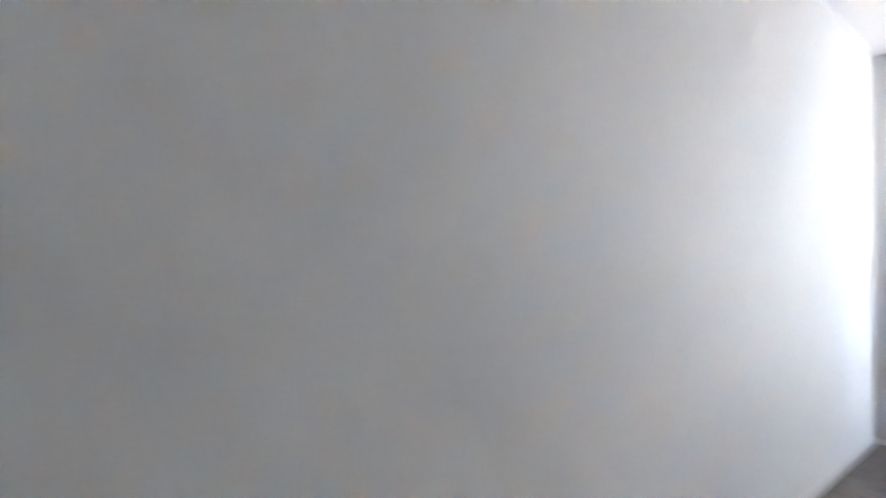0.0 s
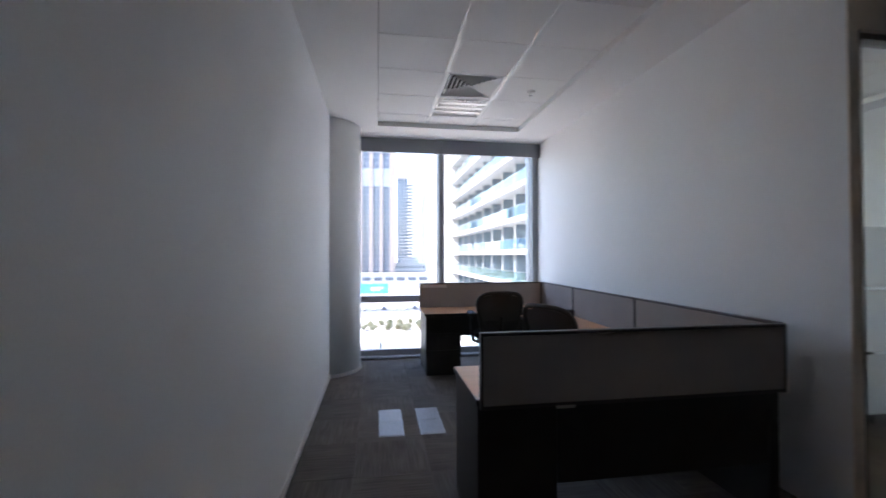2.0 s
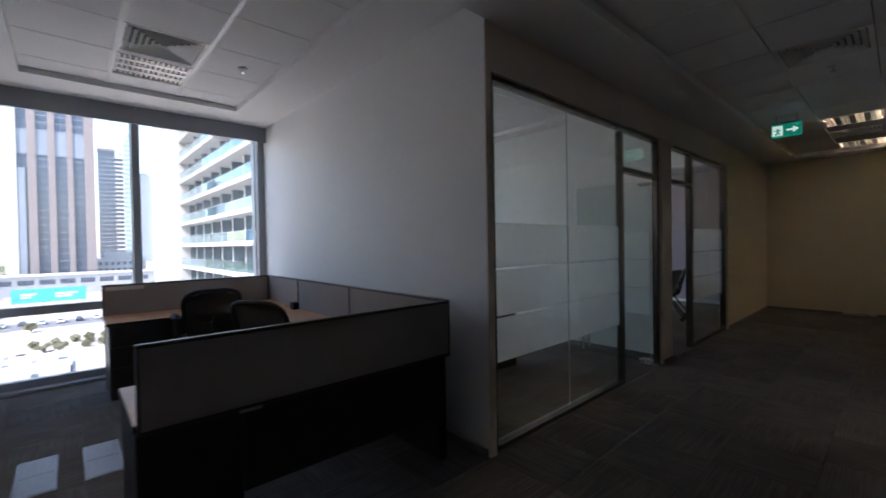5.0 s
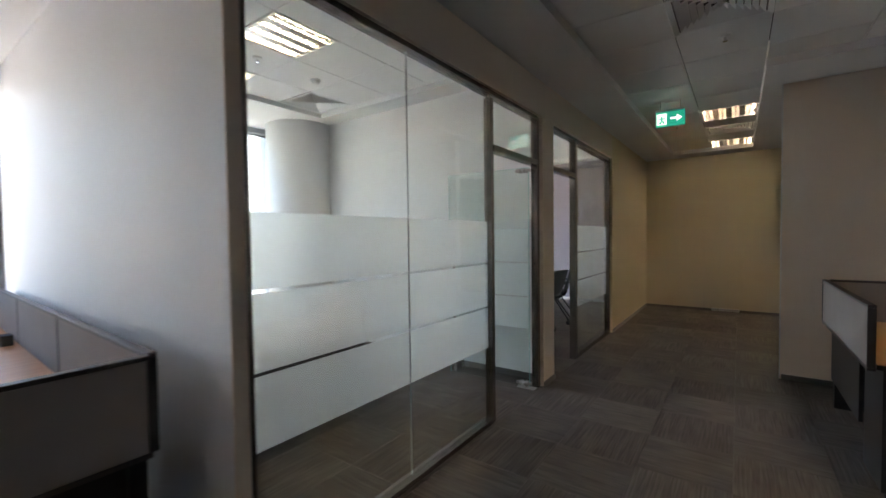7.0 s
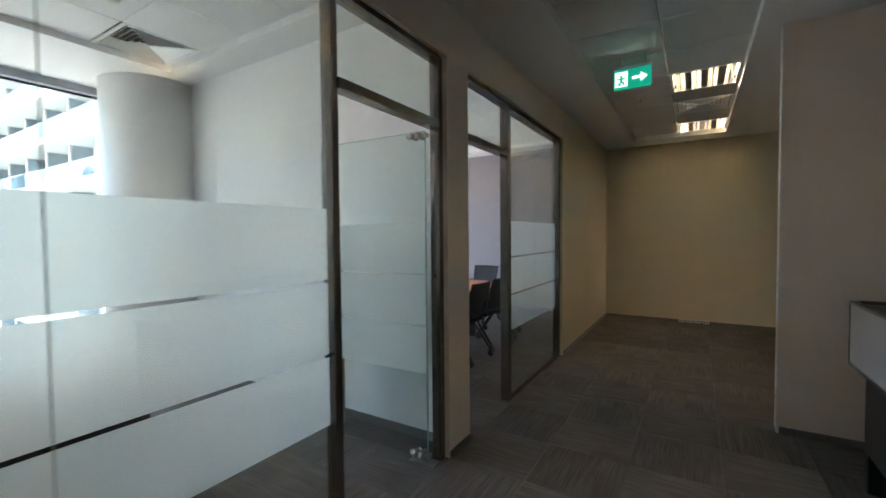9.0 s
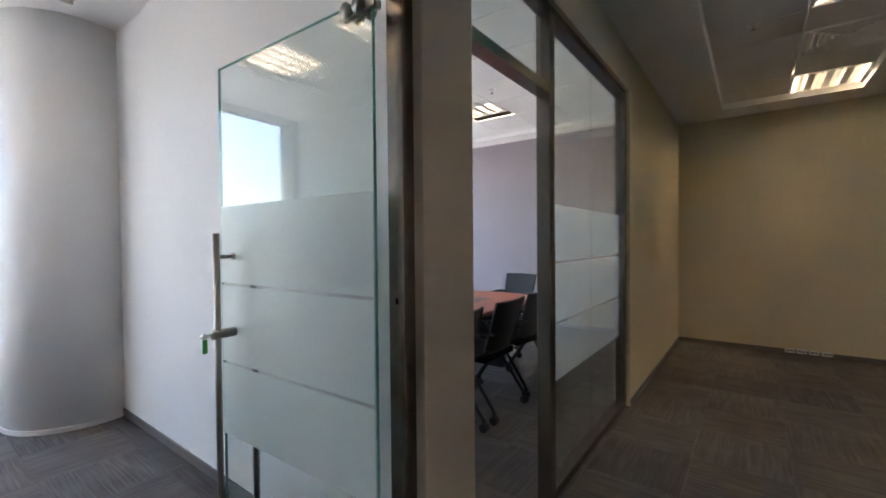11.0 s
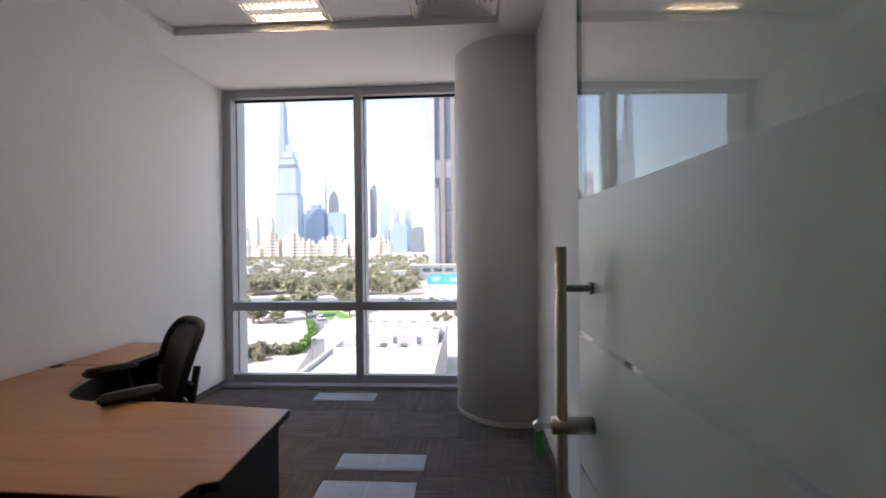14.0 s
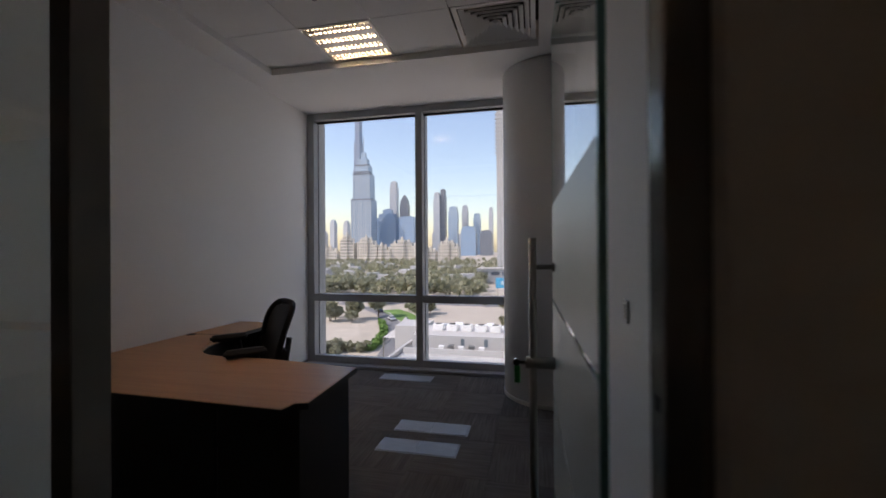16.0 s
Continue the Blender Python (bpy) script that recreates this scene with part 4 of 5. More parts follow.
def meeting_chair(m):
    t = thing("meeting_chair", "black mesh-backed meeting chair on four legs with casters", "chair", m, "chairs round the meeting table")
    fr, bm, grid = [], bmesh.new(), []
    def pt(u, v):
        return Vector((u * (0.205 + 0.025 * v), -0.21 - 0.12 * v + 0.035 * u * u, 0.50 + 0.40 * v))
    for u, v in [(-1, i / 6) for i in range(7)] + [(-1 + i / 4, 1) for i in range(1, 9)] + [(1, 1 - i / 6) for i in range(1, 7)] + [(1 - i / 4, 0) for i in range(1, 9)]:
        fr.append(pt(u, v))
    part("back_frame", tube_path(fr, 0.011, 6), BLACK_PLASTIC, t, "", True)
    for j in range(7):
        grid.append([bm.verts.new(pt(2 * i / 6 - 1, j / 6)) for i in range(7)])
    for j in range(6):
        for i in range(6):
            bm.faces.new((grid[j][i], grid[j][i + 1], grid[j + 1][i + 1], grid[j + 1][i]))
    part("backrest", bm, CHAIR_MESH, t, "black mesh", True)
    part("seat", box(-0.235, -0.20, 0.43, 0.235, 0.24, 0.485, 0.02), SEAT_CLOTH, t, "", True)
    for s in (-1, 1):
        part("armrest", tube_path([(s * 0.235, -0.27, 0.66), (s * 0.262, -0.12, 0.672), (s * 0.262, 0.12, 0.668), (s * 0.255, 0.19, 0.64)], 0.015, 8), BLACK_PLASTIC, t, "", True)
        part("leg", tube_path([(s * 0.21, -0.22, 0.52), (s * 0.25, -0.02, 0.43), (s * 0.262, 0.22, 0.09)], 0.013, 8), BLACK_PLASTIC, t, "", True)
        part("leg", tube_path([(s * 0.255, 0.15, 0.655), (s * 0.25, -0.02, 0.45), (s * 0.25, -0.28, 0.09)], 0.013, 8), BLACK_PLASTIC, t, "", True)
        for y in (0.225, -0.285):
            part("caster", rod((s * 0.256 - 0.02, y, 0.032), (s * 0.256 + 0.02, y, 0.032), 0.032, sides=14), BLACK_PLASTIC, t)
            part("fork", box(s * 0.256 - 0.012, y - 0.012, 0.05, s * 0.256 + 0.012, y + 0.012, 0.095, 0.003), BLACK_PLASTIC, t)
    return t


mc = meeting_chair(pose(4.95, 1.02, 0))
for x, y, r in ((4.27, 1.0, 4), (5.60, 1.03, -6), (6.22, 1.10, 14), (6.98, 1.80, 84)):
    copy_thing(mc, pose(x, y, 0, 0, 0, r))


# ---- outdoors ----
GZ = -22.0
SAND = material("pale_sand_ground", (0.46, 0.405, 0.335), 0.95, var=0.2, scale=0.02, grain=0.25, bump=0.1, depth=0.05)
ROAD = material("asphalt_road", (0.17, 0.17, 0.175), 0.9, var=0.12, scale=0.1, grain=2, bump=0.1)
KERB = material("light_kerb_stone", (0.40, 0.39, 0.375), 0.9, var=0.1)
GRASS = material("watered_lawn", (0.12, 0.22, 0.05), 0.95, var=0.3, scale=0.3, grain=3)
# dusty leaves, their colour lifted further to stand in for distance haze
LEAF = material("dusty_hazed_olive_leaves", (0.33, 0.32, 0.225), 0.85, var=0.35, scale=0.15, grain=1.5, bump=0, per_object=0.5)
_ln, _ll = LEAF.node_tree.nodes, LEAF.node_tree.links
_tl, _mx = _ln.new("ShaderNodeBsdfTranslucent"), _ln.new("ShaderNodeMixShader")
_tl.inputs[0].default_value, _mx.inputs[0].default_value = (0.30, 0.31, 0.19, 1), 0.45
_ll.new(_ln["Principled BSDF"].outputs[0], _mx.inputs[1])
_ll.new(_tl.outputs[0], _mx.inputs[2])
_ll.new(_mx.outputs[0], _ln["Material Output"].inputs[0])
BARK = material("grey_brown_bark", (0.13, 0.10, 0.075), 0.9, var=0.2)
CONCRETE = material("white_render", (0.48, 0.472, 0.46), 0.8, var=0.06, scale=0.2, grain=3, bump=0.05)
TAN = material("tan_render", (0.62, 0.575, 0.50), 0.85, var=0.08, scale=0.05, grain=1)
BROWN_STONE = material("brown_tower_stone", (0.25, 0.215, 0.205), 0.7, var=0.06, scale=0.05, grain=2)
DARK_GLAZING = material("dark_tower_glazing", (0.07, 0.088, 0.12), 0.15, var=0.2, scale=0.3, grain=0.8, bump=0, spec=0.8)
BALUSTRADE = clear_glass("pale_blue_balustrade_glass", (0.74, 0.88, 0.915), 2.1, (0.92, 0.98, 1.0))
CURTAIN = material("pale_curtained_glazing", (0.36, 0.40, 0.43), 0.3, var=0.2, scale=0.8, grain=2, bump=0)
BAND_GLASS = material("grey_spandrel_glass", (0.24, 0.27, 0.31), 0.25, var=0.15, scale=0.3, grain=1, bump=0)
HOTEL_GLASS = material("hotel_glazing", (0.16, 0.20, 0.23), 0.12, var=0.25, scale=0.6, grain=1.2, bump=0, spec=0.8)
BILLBOARD = material("blue_hoarding", (0.06, 0.38, 0.62), 0.6, var=0.15, scale=0.08, grain=0.5, bump=0)
# skyline cladding: aerial haze is put into these light, bluish base colours
GLASS_BLUE = facade("hazed_blue_glass_tower", (0.50, 0.57, 0.63), (0.22, 0.34, 0.46), 9.0, 8.0, 0.3, 0.25)
GLASS_DEEP = facade("hazed_deep_blue_tower", (0.34, 0.43, 0.53), (0.23, 0.35, 0.50), 6.0, 4.0, 0.25, 0.2)
SPIRE_GLASS = facade("hazed_silver_spire_glass", (0.33, 0.38, 0.46), (0.22, 0.29, 0.40), 8.0, 12.0, 0.3, 0.3)
PALE_TOWER = facade("hazed_pale_grey_tower", (0.56, 0.57, 0.58), (0.38, 0.44, 0.50), 4.0, 3.8, 0.4, 0.4)
DARK_TOWER = facade("dark_grey_tower", (0.25, 0.265, 0.29), (0.13, 0.155, 0.20), 4.0, 3.8, 0.35, 0.3)

bm = bmesh.new()
bmesh.ops.create_circle(bm, cap_ends=True, segments=64, radius=4800, matrix=Matrix.Translation((0, 0, GZ)))
structure("ground", bm, SAND, "pale sandy open ground below the building")


def ribbon(points, width, z0, z1):
    """A strip of the given width along the points, as a plate."""
    pts = [Vector((x, y, 0)) for x, y in points]
    left, right = [], []
    for i, p in enumerate(pts):
        d = (pts[min(i + 1, len(pts) - 1)] - pts[max(i - 1, 0)]).normalized()
        n = Vector((-d.y, d.x, 0)) * width / 2
        left.append((p + n)[:2])
        right.append((p - n)[:2])
    bm = bmesh.new()
    rows = [[bm.verts.new((x, y, z)) for x, y in side] for side in (left, right) for z in (z0, z1)]
    ll, lh, rl, rh = rows
    for i in range(len(pts) - 1):
        bm.faces.new((lh[i], lh[i + 1], rh[i + 1], rh[i]))
        bm.faces.new((ll[i], ll[i + 1], lh[i + 1], lh[i]))
        bm.faces.new((rl[i], rh[i], rh[i + 1], rl[i + 1]))
    bmesh.ops.recalc_face_normals(bm, faces=bm.faces[:])
    return bm


lane = [(-24, 62), (-27, 76), (-30, 90), (-32.5, 104), (-36, 115), (-41, 125), (-47.5, 135), (-54, 147), (-66, 160), (-84, 172)]
structure("road", ribbon(lane, 5.4, GZ - 0.2, GZ + 0.06), ROAD, "curving grey asphalt road")
structure("road_main", ribbon([(-400, 188), (-60, 182), (0, 178), (60, 184), (300, 200)], 16.0, GZ - 0.2, GZ + 0.05), ROAD, "wide asphalt road with parked cars")
structure("kerb", ribbon([(x + 2.9, y) for x, y in lane], 0.4, GZ - 0.2, GZ + 0.2), KERB, "light kerb stones beside the road")
structure("lawn", ribbon([(-33, 124), (-39, 134), (-45, 144), (-54, 155)], 8.0, GZ - 0.2, GZ + 0.12), GRASS, "green watered lawn strip")


def leaves(bm, cx, cy, cz, r, count, rng):
    """Small leaf clumps spread through an uneven crown."""
    for _ in range(count):
        while True:
            v = Vector((rng.uniform(-1, 1), rng.uniform(-1, 1), rng.uniform(-0.7, 0.9)))
            if 0.2 < v.length < 1:
                break
        v *= r * (0.75 + 0.35 * noise.noise(v * 2.1 + Vector((cx, cy, 0))))
        s = r * rng.uniform(0.14, 0.30)
        a, b = Vector((rng.gauss(0, 1), rng.gauss(0, 1), rng.gauss(0, 1))).normalized(), Vector((rng.gauss(0, 1), rng.gauss(0, 1), rng.gauss(0, 1))).normalized()
        b = (b - a * a.dot(b)).normalized()
        c = Vector((cx, cy, cz)) + v
        q = [bm.verts.new(c + s * (math.cos(k * math.tau / 5) * a * rng.uniform(0.7, 1.2) + math.sin(k * math.tau / 5) * b + 0.25 * a.cross(b) * rng.uniform(-1, 1))) for k in range(5)]
        bm.faces.new(q)


def tree_parts(t, h, r, seed, count):
    rng = random.Random(seed)
    trunk = tube_path([(0, 0, 0), (0.02 * h, 0.01 * h, 0.3 * h), (0.0, 0.03 * h, 0.6 * h)], 0.03 * h, 7)
    for k in range(5):
        a = k * 1.26 + rng.random()
        trunk = tube_path([(0.01 * h, 0.01 * h, 0.32 * h), (0.4 * r * math.cos(a), 0.4 * r * math.sin(a), 0.5 * h), (0.75 * r * math.cos(a), 0.75 * r * math.sin(a), 0.68 * h)], 0.014 * h, 5, trunk)
    part("trunk", trunk, BARK, t)
    bm = bmesh.new()
    leaves(bm, 0, 0, 0.66 * h, r, count, rng)
    part("crown", bm, LEAF, t)


rng = random.Random(5)
proto = []
for k in range(3):
    t = thing("tree", "dusty olive-green tree on the sandy ground", "tree", pose(-64 + 6 * k, 126 + 6 * k, GZ), "trees below the window")
    tree_parts(t, 6.5 + k, 3.4 + 0.4 * k, 11 + k, 260)
    proto.append(t)
for k in range(70):
    y = rng.uniform(84, 176)
    x = rng.uniform(-0.60, -0.24) * y if k < 56 else rng.uniform(-0.20, 0.0) * y
    on_road = any(math.hypot(x - a, y - b) < 8.5 for a, b in lane)
    on_sand = y < 119 or (k >= 56 and y < 158) or (x > -34 and y < 120)
    if on_road or on_sand:
        continue
    s = rng.uniform(0.45, 0.9) * (1.0 if k < 56 else 0.5)
    copy_thing(proto[k % 3], pose(x, y, GZ, 0, 0, rng.uniform(0, 360)) @ Matrix.Diagonal((s * 1.25, s * 1.25, s * 0.9, 1)))


def shrub_proto(m):
    t = thing("shrub", "low dusty grey-green shrub on the pale sand", "shrub", m, "shrubs on the sand")
    twig = random.Random(31)
    stems = None
    for k in range(6):
        a = k * 1.05
        stems = tube_path([(0, 0, 0), (0.5 * math.cos(a), 0.5 * math.sin(a), 0.7), (1.0 * math.cos(a), 1.0 * math.sin(a), 1.3)], 0.05, 5, stems)
    part("stems", stems, BARK, t)
    crown = bmesh.new()
    leaves(crown, 0, 0, 1.1, 1.6, 150, twig)
    part("foliage", crown, LEAF, t)
    return t


shrub = shrub_proto(pose(-42.4, 89.9, GZ))
for k in range(34):
    if k < 8:
        x, y, s = -46 + 1.5 * k + rng.uniform(-1, 1), 84 + 1.1 * k + rng.uniform(-3, 3), rng.uniform(0.9, 1.7)
    else:
        x, y, s = -8 + 1.15 * (k - 8) + rng.uniform(-0.8, 0.8), 128 + 6 * (k % 3) + rng.uniform(-3, 3), rng.uniform(0.5, 1.1)
    copy_thing(shrub, pose(x, y, GZ, 0, 0, 37 * k) @ Matrix.Diagonal((s, s, s, 1)))
bm = bmesh.new()
for k in range(900):
    y = 200 + 640 * rng.random() ** 1.5
    x = rng.uniform(-0.62, -0.11 if y < 330 else -0.03) * y
    r = rng.uniform(2.4, 5.6)
    leaves(bm, x, y, GZ + r * 1.05, r, 38, rng)
tagged(put_mesh("far_woods", bm, LEAF), "belt of dusty green trees between the houses", "trees", "", "stuff")

hedge = thing("hedge", "clipped green hedge curving beside the road", "hedge", pose(-35, 93, GZ))
bm = bmesh.new()
for k in range(34):
    u = k / 33
    leaves(bm, -0.5 - 10.5 * u ** 1.8, -3 + 35 * u, 0.8, 1.5, 40, rng)
part("foliage", bm, GRASS, hedge)


def car(m, paint, label):
    t = thing("parked_car", label, "car", m, "cars outside")
    part("body", box(-2.1, -0.85, 0.35, 2.1, 0.85, 0.95, 0.12), paint, t)
    cab = slab([(-1.5, -0.78), (1.0, -0.78), (1.0, 0.78), (-1.5, 0.78)], 0.93, 1.45)
    for v in cab.verts:
        if v.co.z > 1.2:
            v.co.x = v.co.x * 0.72 - 0.05
            v.co.y *= 0.85
    part("cabin", cab, DARK_GLAZING, t)
    part("roof", box(-1.12, -0.64, 1.44, 0.66, 0.64, 1.50, 0.03), paint, t)
    for x in (-1.3, 1.3):
        for y in (-0.86, 0.86):
            part("wheel", rod((x, y - 0.1 * (1 if y > 0 else -1), 0.32), (x, y + 0.02 * (1 if y > 0 else -1), 0.32), 0.32, sides=14), BLACK_PLASTIC, t)
    return t


WHITE_CAR = material("white_car_paint", (0.75, 0.75, 0.75), 0.25, var=0.02, bump=0)
DARK_CAR = material("dark_car_paint", (0.06, 0.06, 0.07), 0.25, var=0.05, bump=0)
white_car = car(pose(-45.0, 132.2, GZ + 0.06, 0, 0, 122), WHITE_CAR, "white parked car on the asphalt")
dark_car = car(pose(-55.5, 148.0, GZ + 0.06, 0, 0, 132), DARK_CAR, "dark parked car on the asphalt")
for k in range(16):
    copy_thing(white_car if k % 3 else dark_car, pose(-26 + 4.4 * k, 179.5 + 0.5 * math.sin(k), GZ + 0.05, 0, 0, 88))

# the flat-roofed white building below
low = thing("low_building", "flat-roofed white building with roof equipment", "building", pose(-13.5, 68, GZ))
part("wall", box(-5, -18, 0, 12, 17, 7.2), CONCRETE, low)
part("roof", box(-4.6, -17.6, 7.2, 11.6, 16.6, 7.3), KERB, low, "pale flat roof")
for b in ((-5, -18, 7.2, 12, -17.6, 8.0), (-5, 16.6, 7.2, 12, 17, 8.0), (-5, -17.6, 7.2, -4.6, 16.6, 8.0), (11.6, -17.6, 7.2, 12, 16.6, 8.0)):
    part("parapet", box(*b, 0.05), CONCRETE, low)
part("upper_wall", box(-4, -2, 7.3, 11.4, 7, 9.4), CONCRETE, low)
for x in (4.2, 8.0):
    part("window", box(x, -2.05, 7.8, x + 0.6, -1.95, 9.0), HOTEL_GLASS, low)
for k in range(40):
    part("roof_rib", box(-4.2 + 0.39 * k, -17.4, 7.3, -4.06 + 0.39 * k, -6.6, 7.42), WHITE_METAL, low, "pale roof sheet rib")
for k in range(5):
    part("service_unit", box(1.0 + 1.6 * k, -4.4, 7.3, 1.9 + 1.6 * k, -3.5, 8.2 + 0.2 * (k % 2), 0.05), STEEL if k % 2 else WHITE_METAL, low, "grey rooftop service unit")
for k in range(5):
    unit = part("air_conditioner", box(-1.5 + 2.5 * k, 2.0, 9.4, 0.3 + 2.5 * k, 3.6, 10.5, 0.06), WHITE_METAL, low, "grey rooftop air conditioner")
    part("fan", rod((-0.6 + 2.5 * k, 2.8, 10.5), (-0.6 + 2.5 * k, 2.8, 10.56), 0.6, sides=16), BLACK_PLASTIC, unit)
part("terrace_wall", box(-4.2, -6.5, 7.3, 11.4, -6.2, 8.3, 0.04), CONCRETE, low)
part("side_block", box(-11.2, 9.8, 0, -5.02, 17, 8.6, 0.06), CONCRETE, low, "white side block")
for k in range(3):
    part("wall_vent", rod((-6.2, 9.7, 2.4 + 2.0 * k), (-6.2, 9.85, 2.4 + 2.0 * k), 0.16, sides=10), BLACK_PLASTIC, low)
for k in range(7):
    part("rooftop_duct", box(-3.4 + 2.05 * k, 9.0, 7.3, -2.0 + 2.05 * k, 12.5, 8.6 + 0.3 * (k % 3), 0.05), STEEL if k % 3 == 1 else WHITE_METAL, low, "grey rooftop duct")
    part("window", box(-3.2 + 2.05 * k, -18.06, 3.6, -2.2 + 2.05 * k, -17.95, 5.4), HOTEL_GLASS, low)
part("pipe_run", tube_path([(-4.0, -4.2, 7.5), (4.0, -4.2, 7.5), (4.0, -5.4, 7.5), (11.0, -5.4, 7.5)], 0.16, 8), STEEL, low)
part("pipe_run", tube_path([(-4.2, 8.0, 7.5), (-3.8, 8.0, 7.5), (-3.8, 14.0, 7.5), (11.0, 14.0, 7.5)], 0.16, 8), STEEL, low)
for k in range(4):
    part("roof_vent", box(-3.5 + 1.2 * k, 13.6 + 0.4 * k, 7.3, -2.8 + 1.2 * k, 14.3 + 0.4 * k, 8.5, 0.05), WHITE_METAL, low)
tent = thing("tent_roof", "peaked white canopy roof beside the building", "canopy", pose(-26, 89, GZ))
bm = bmesh.new()
base = [bm.verts.new((x, y, 4.5)) for x, y in ((-4, -4), (4, -4), (4, 4), (-4, 4))]
mid = [bm.verts.new((x * 0.45, y * 0.45, 6.2)) for x, y in ((-4, -4), (4, -4), (4, 4), (-4, 4))]
tip = bm.verts.new((0, 0, 8.6))
for k in range(4):
    bm.faces.new((base[k], base[(k + 1) % 4], mid[(k + 1) % 4], mid[k]))
    bm.faces.new((mid[k], mid[(k + 1) % 4], tip))
part("canopy", bm, CONCRETE, tent)
for x in (-3.9, 3.9):
    for y in (-3.9, 3.9):
        part("post", rod((x, y, 0), (x, y, 4.5), 0.12, sides=10), STEEL, tent)

# the hotel wing with balconies
hotel = thing("hotel_wing", "white hotel wing with long glass balconies", "building", pose(11.4, 28, GZ))
part("core", box(2.2, 0, 0, 16, 46, 62), CONCRETE, hotel)
part("end_wall", box(-3.4, 46.4, 0, 16, 48.2, 62, 0.05), CONCRETE, hotel, "plain white end wall")
for f in range(19):
    z = 24.0 + 3.28 * (f - 7)
    if z < 1:
        continue
    slab_ob = part("balcony_slab", box(-0.2, -0.3, z - 0.52, 2.2, 46.3, z, 0.04), CONCRETE, hotel)
    for k in range(3):
        part("slab_line", box(-0.26 - 0.02 * k, -0.36, z - 0.48 + 0.16 * k, -0.2, 46.3, z - 0.40 + 0.16 * k), CONCRETE, slab_ob)
    if f < 3 or f > 15:
        continue
    for k in range(10):
        part("balustrade", box(-0.12, 0.1 + 4.6 * k, z + 0.02, -0.08, 4.6 + 4.6 * k, z + 1.05), BALUSTRADE, hotel, "pale blue glass balustrade")
    part("rail", box(-0.14, 0, z + 1.05, -0.06, 46, z + 1.10), STEEL, hotel)
    for k in range(10):
        y = 0.35 + 4.6 * k
        part("window", box(2.12, y, z + 0.02, 2.19, y + 1.5, z + 2.45), HOTEL_GLASS, hotel)
        part("window", box(2.12, y + 1.7, z + 0.02, 2.19, y + 3.2, z + 2.45), CURTAIN if (k + f) % 2 else HOTEL_GLASS, hotel)
        part("divider", box(0.95, y + 3.6, z, 2.2, y + 3.7, z + 2.85), HOTEL_GLASS, hotel, "dark glazed bay side")
        part("divider_post", box(0.83, y + 3.55, z, 0.95, y + 3.75, z + 2.9), CONCRETE, hotel)

# the brown tower and its podium
tower = thing("brown_tower", "tall brown stone tower with dark vertical glazing", "building", pose(-8.5, 330, GZ))
part("core", box(-18.5, 0, 0, 19.5, 30, 190), DARK_GLAZING, tower)
for x, w in ((-9.2, 3.6), (-0.6, 3.0), (7.6, 2.6)):
    part("pier", box(x, -1.0, 0, x + w, 0.5, 190), BROWN_STONE, tower)
part("pier", box(-19.0, -1.2, 0, -13.5, 30.5, 194), CONCRETE, tower, "pale stone end slab")
part("pier", box(15.4, -1.2, 0, 20.0, 30.5, 190), BROWN_STONE, tower)
part("blue_bay", box(-13.4, -0.9, 0, -10.2, 0.4, 70), BAND_GLASS, tower, "blue-grey glazed bay")
part("spandrel", box(-13.4, -0.45, 78, 15.4, 0.3, 92), BAND_GLASS, tower, "plain grey spandrel panels")
for k in range(44):
    part("floor_band", box(-9.5, -0.2, 4 + 4.2 * k, 17, 0.1, 4.45 + 4.2 * k), BAND_GLASS, tower)
for k in range(26):
    part("balcony_slab", box(-20.4, -1.6, 100 + 3.4 * k, -15.0, 1.5, 100.9 + 3.4 * k), CONCRETE, tower)
podium = thing("podium_building", "long low grey podium below the tower", "building", pose(6, 296, GZ))
part("wall", box(-45, 0, 0, 30, 22, 9.5), ALU, podium)
part("roof", box(-45.5, -0.5, 9.5, 30.5, 22.5, 10.3), KERB, podium)
for k in range(9):
    part("window", box(-43 + 8 * k, -0.1, 5.5, -37 + 8 * k, 0.1, 8), DARK_GLAZING, podium)
hoarding = thing("billboard", "long blue advertising hoarding beside the road", "billboard", pose(-7, 206, GZ))
part("board", box(-10, -0.15, 4.6, 10, 0.15, 9.6, 0.03), BILLBOARD, hoarding)
for k in range(6):
    part("post", rod((-9 + 3.6 * k, 0.3, 0), (-9 + 3.6 * k, 0.3, 9.0), 0.15, sides=8), STEEL, hoarding)
for x, w, z in ((-7.5, 4.0, 7.4), (-7.5, 2.6, 6.4), (1.5, 6.0, 7.2), (1.5, 4.4, 6.2)):
    part("lettering_bar", box(x, -0.22, z, x + w, -0.16, z + 0.55), WHITE_METAL, hoarding)


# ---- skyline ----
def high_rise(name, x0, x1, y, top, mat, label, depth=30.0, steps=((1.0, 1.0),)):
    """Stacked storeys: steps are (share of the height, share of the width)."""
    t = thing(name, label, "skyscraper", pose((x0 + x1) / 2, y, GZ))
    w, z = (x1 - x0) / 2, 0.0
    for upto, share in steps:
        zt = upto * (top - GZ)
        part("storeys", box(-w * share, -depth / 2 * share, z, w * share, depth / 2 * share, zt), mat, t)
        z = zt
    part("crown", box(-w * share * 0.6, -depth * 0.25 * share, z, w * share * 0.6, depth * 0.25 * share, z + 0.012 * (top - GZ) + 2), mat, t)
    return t


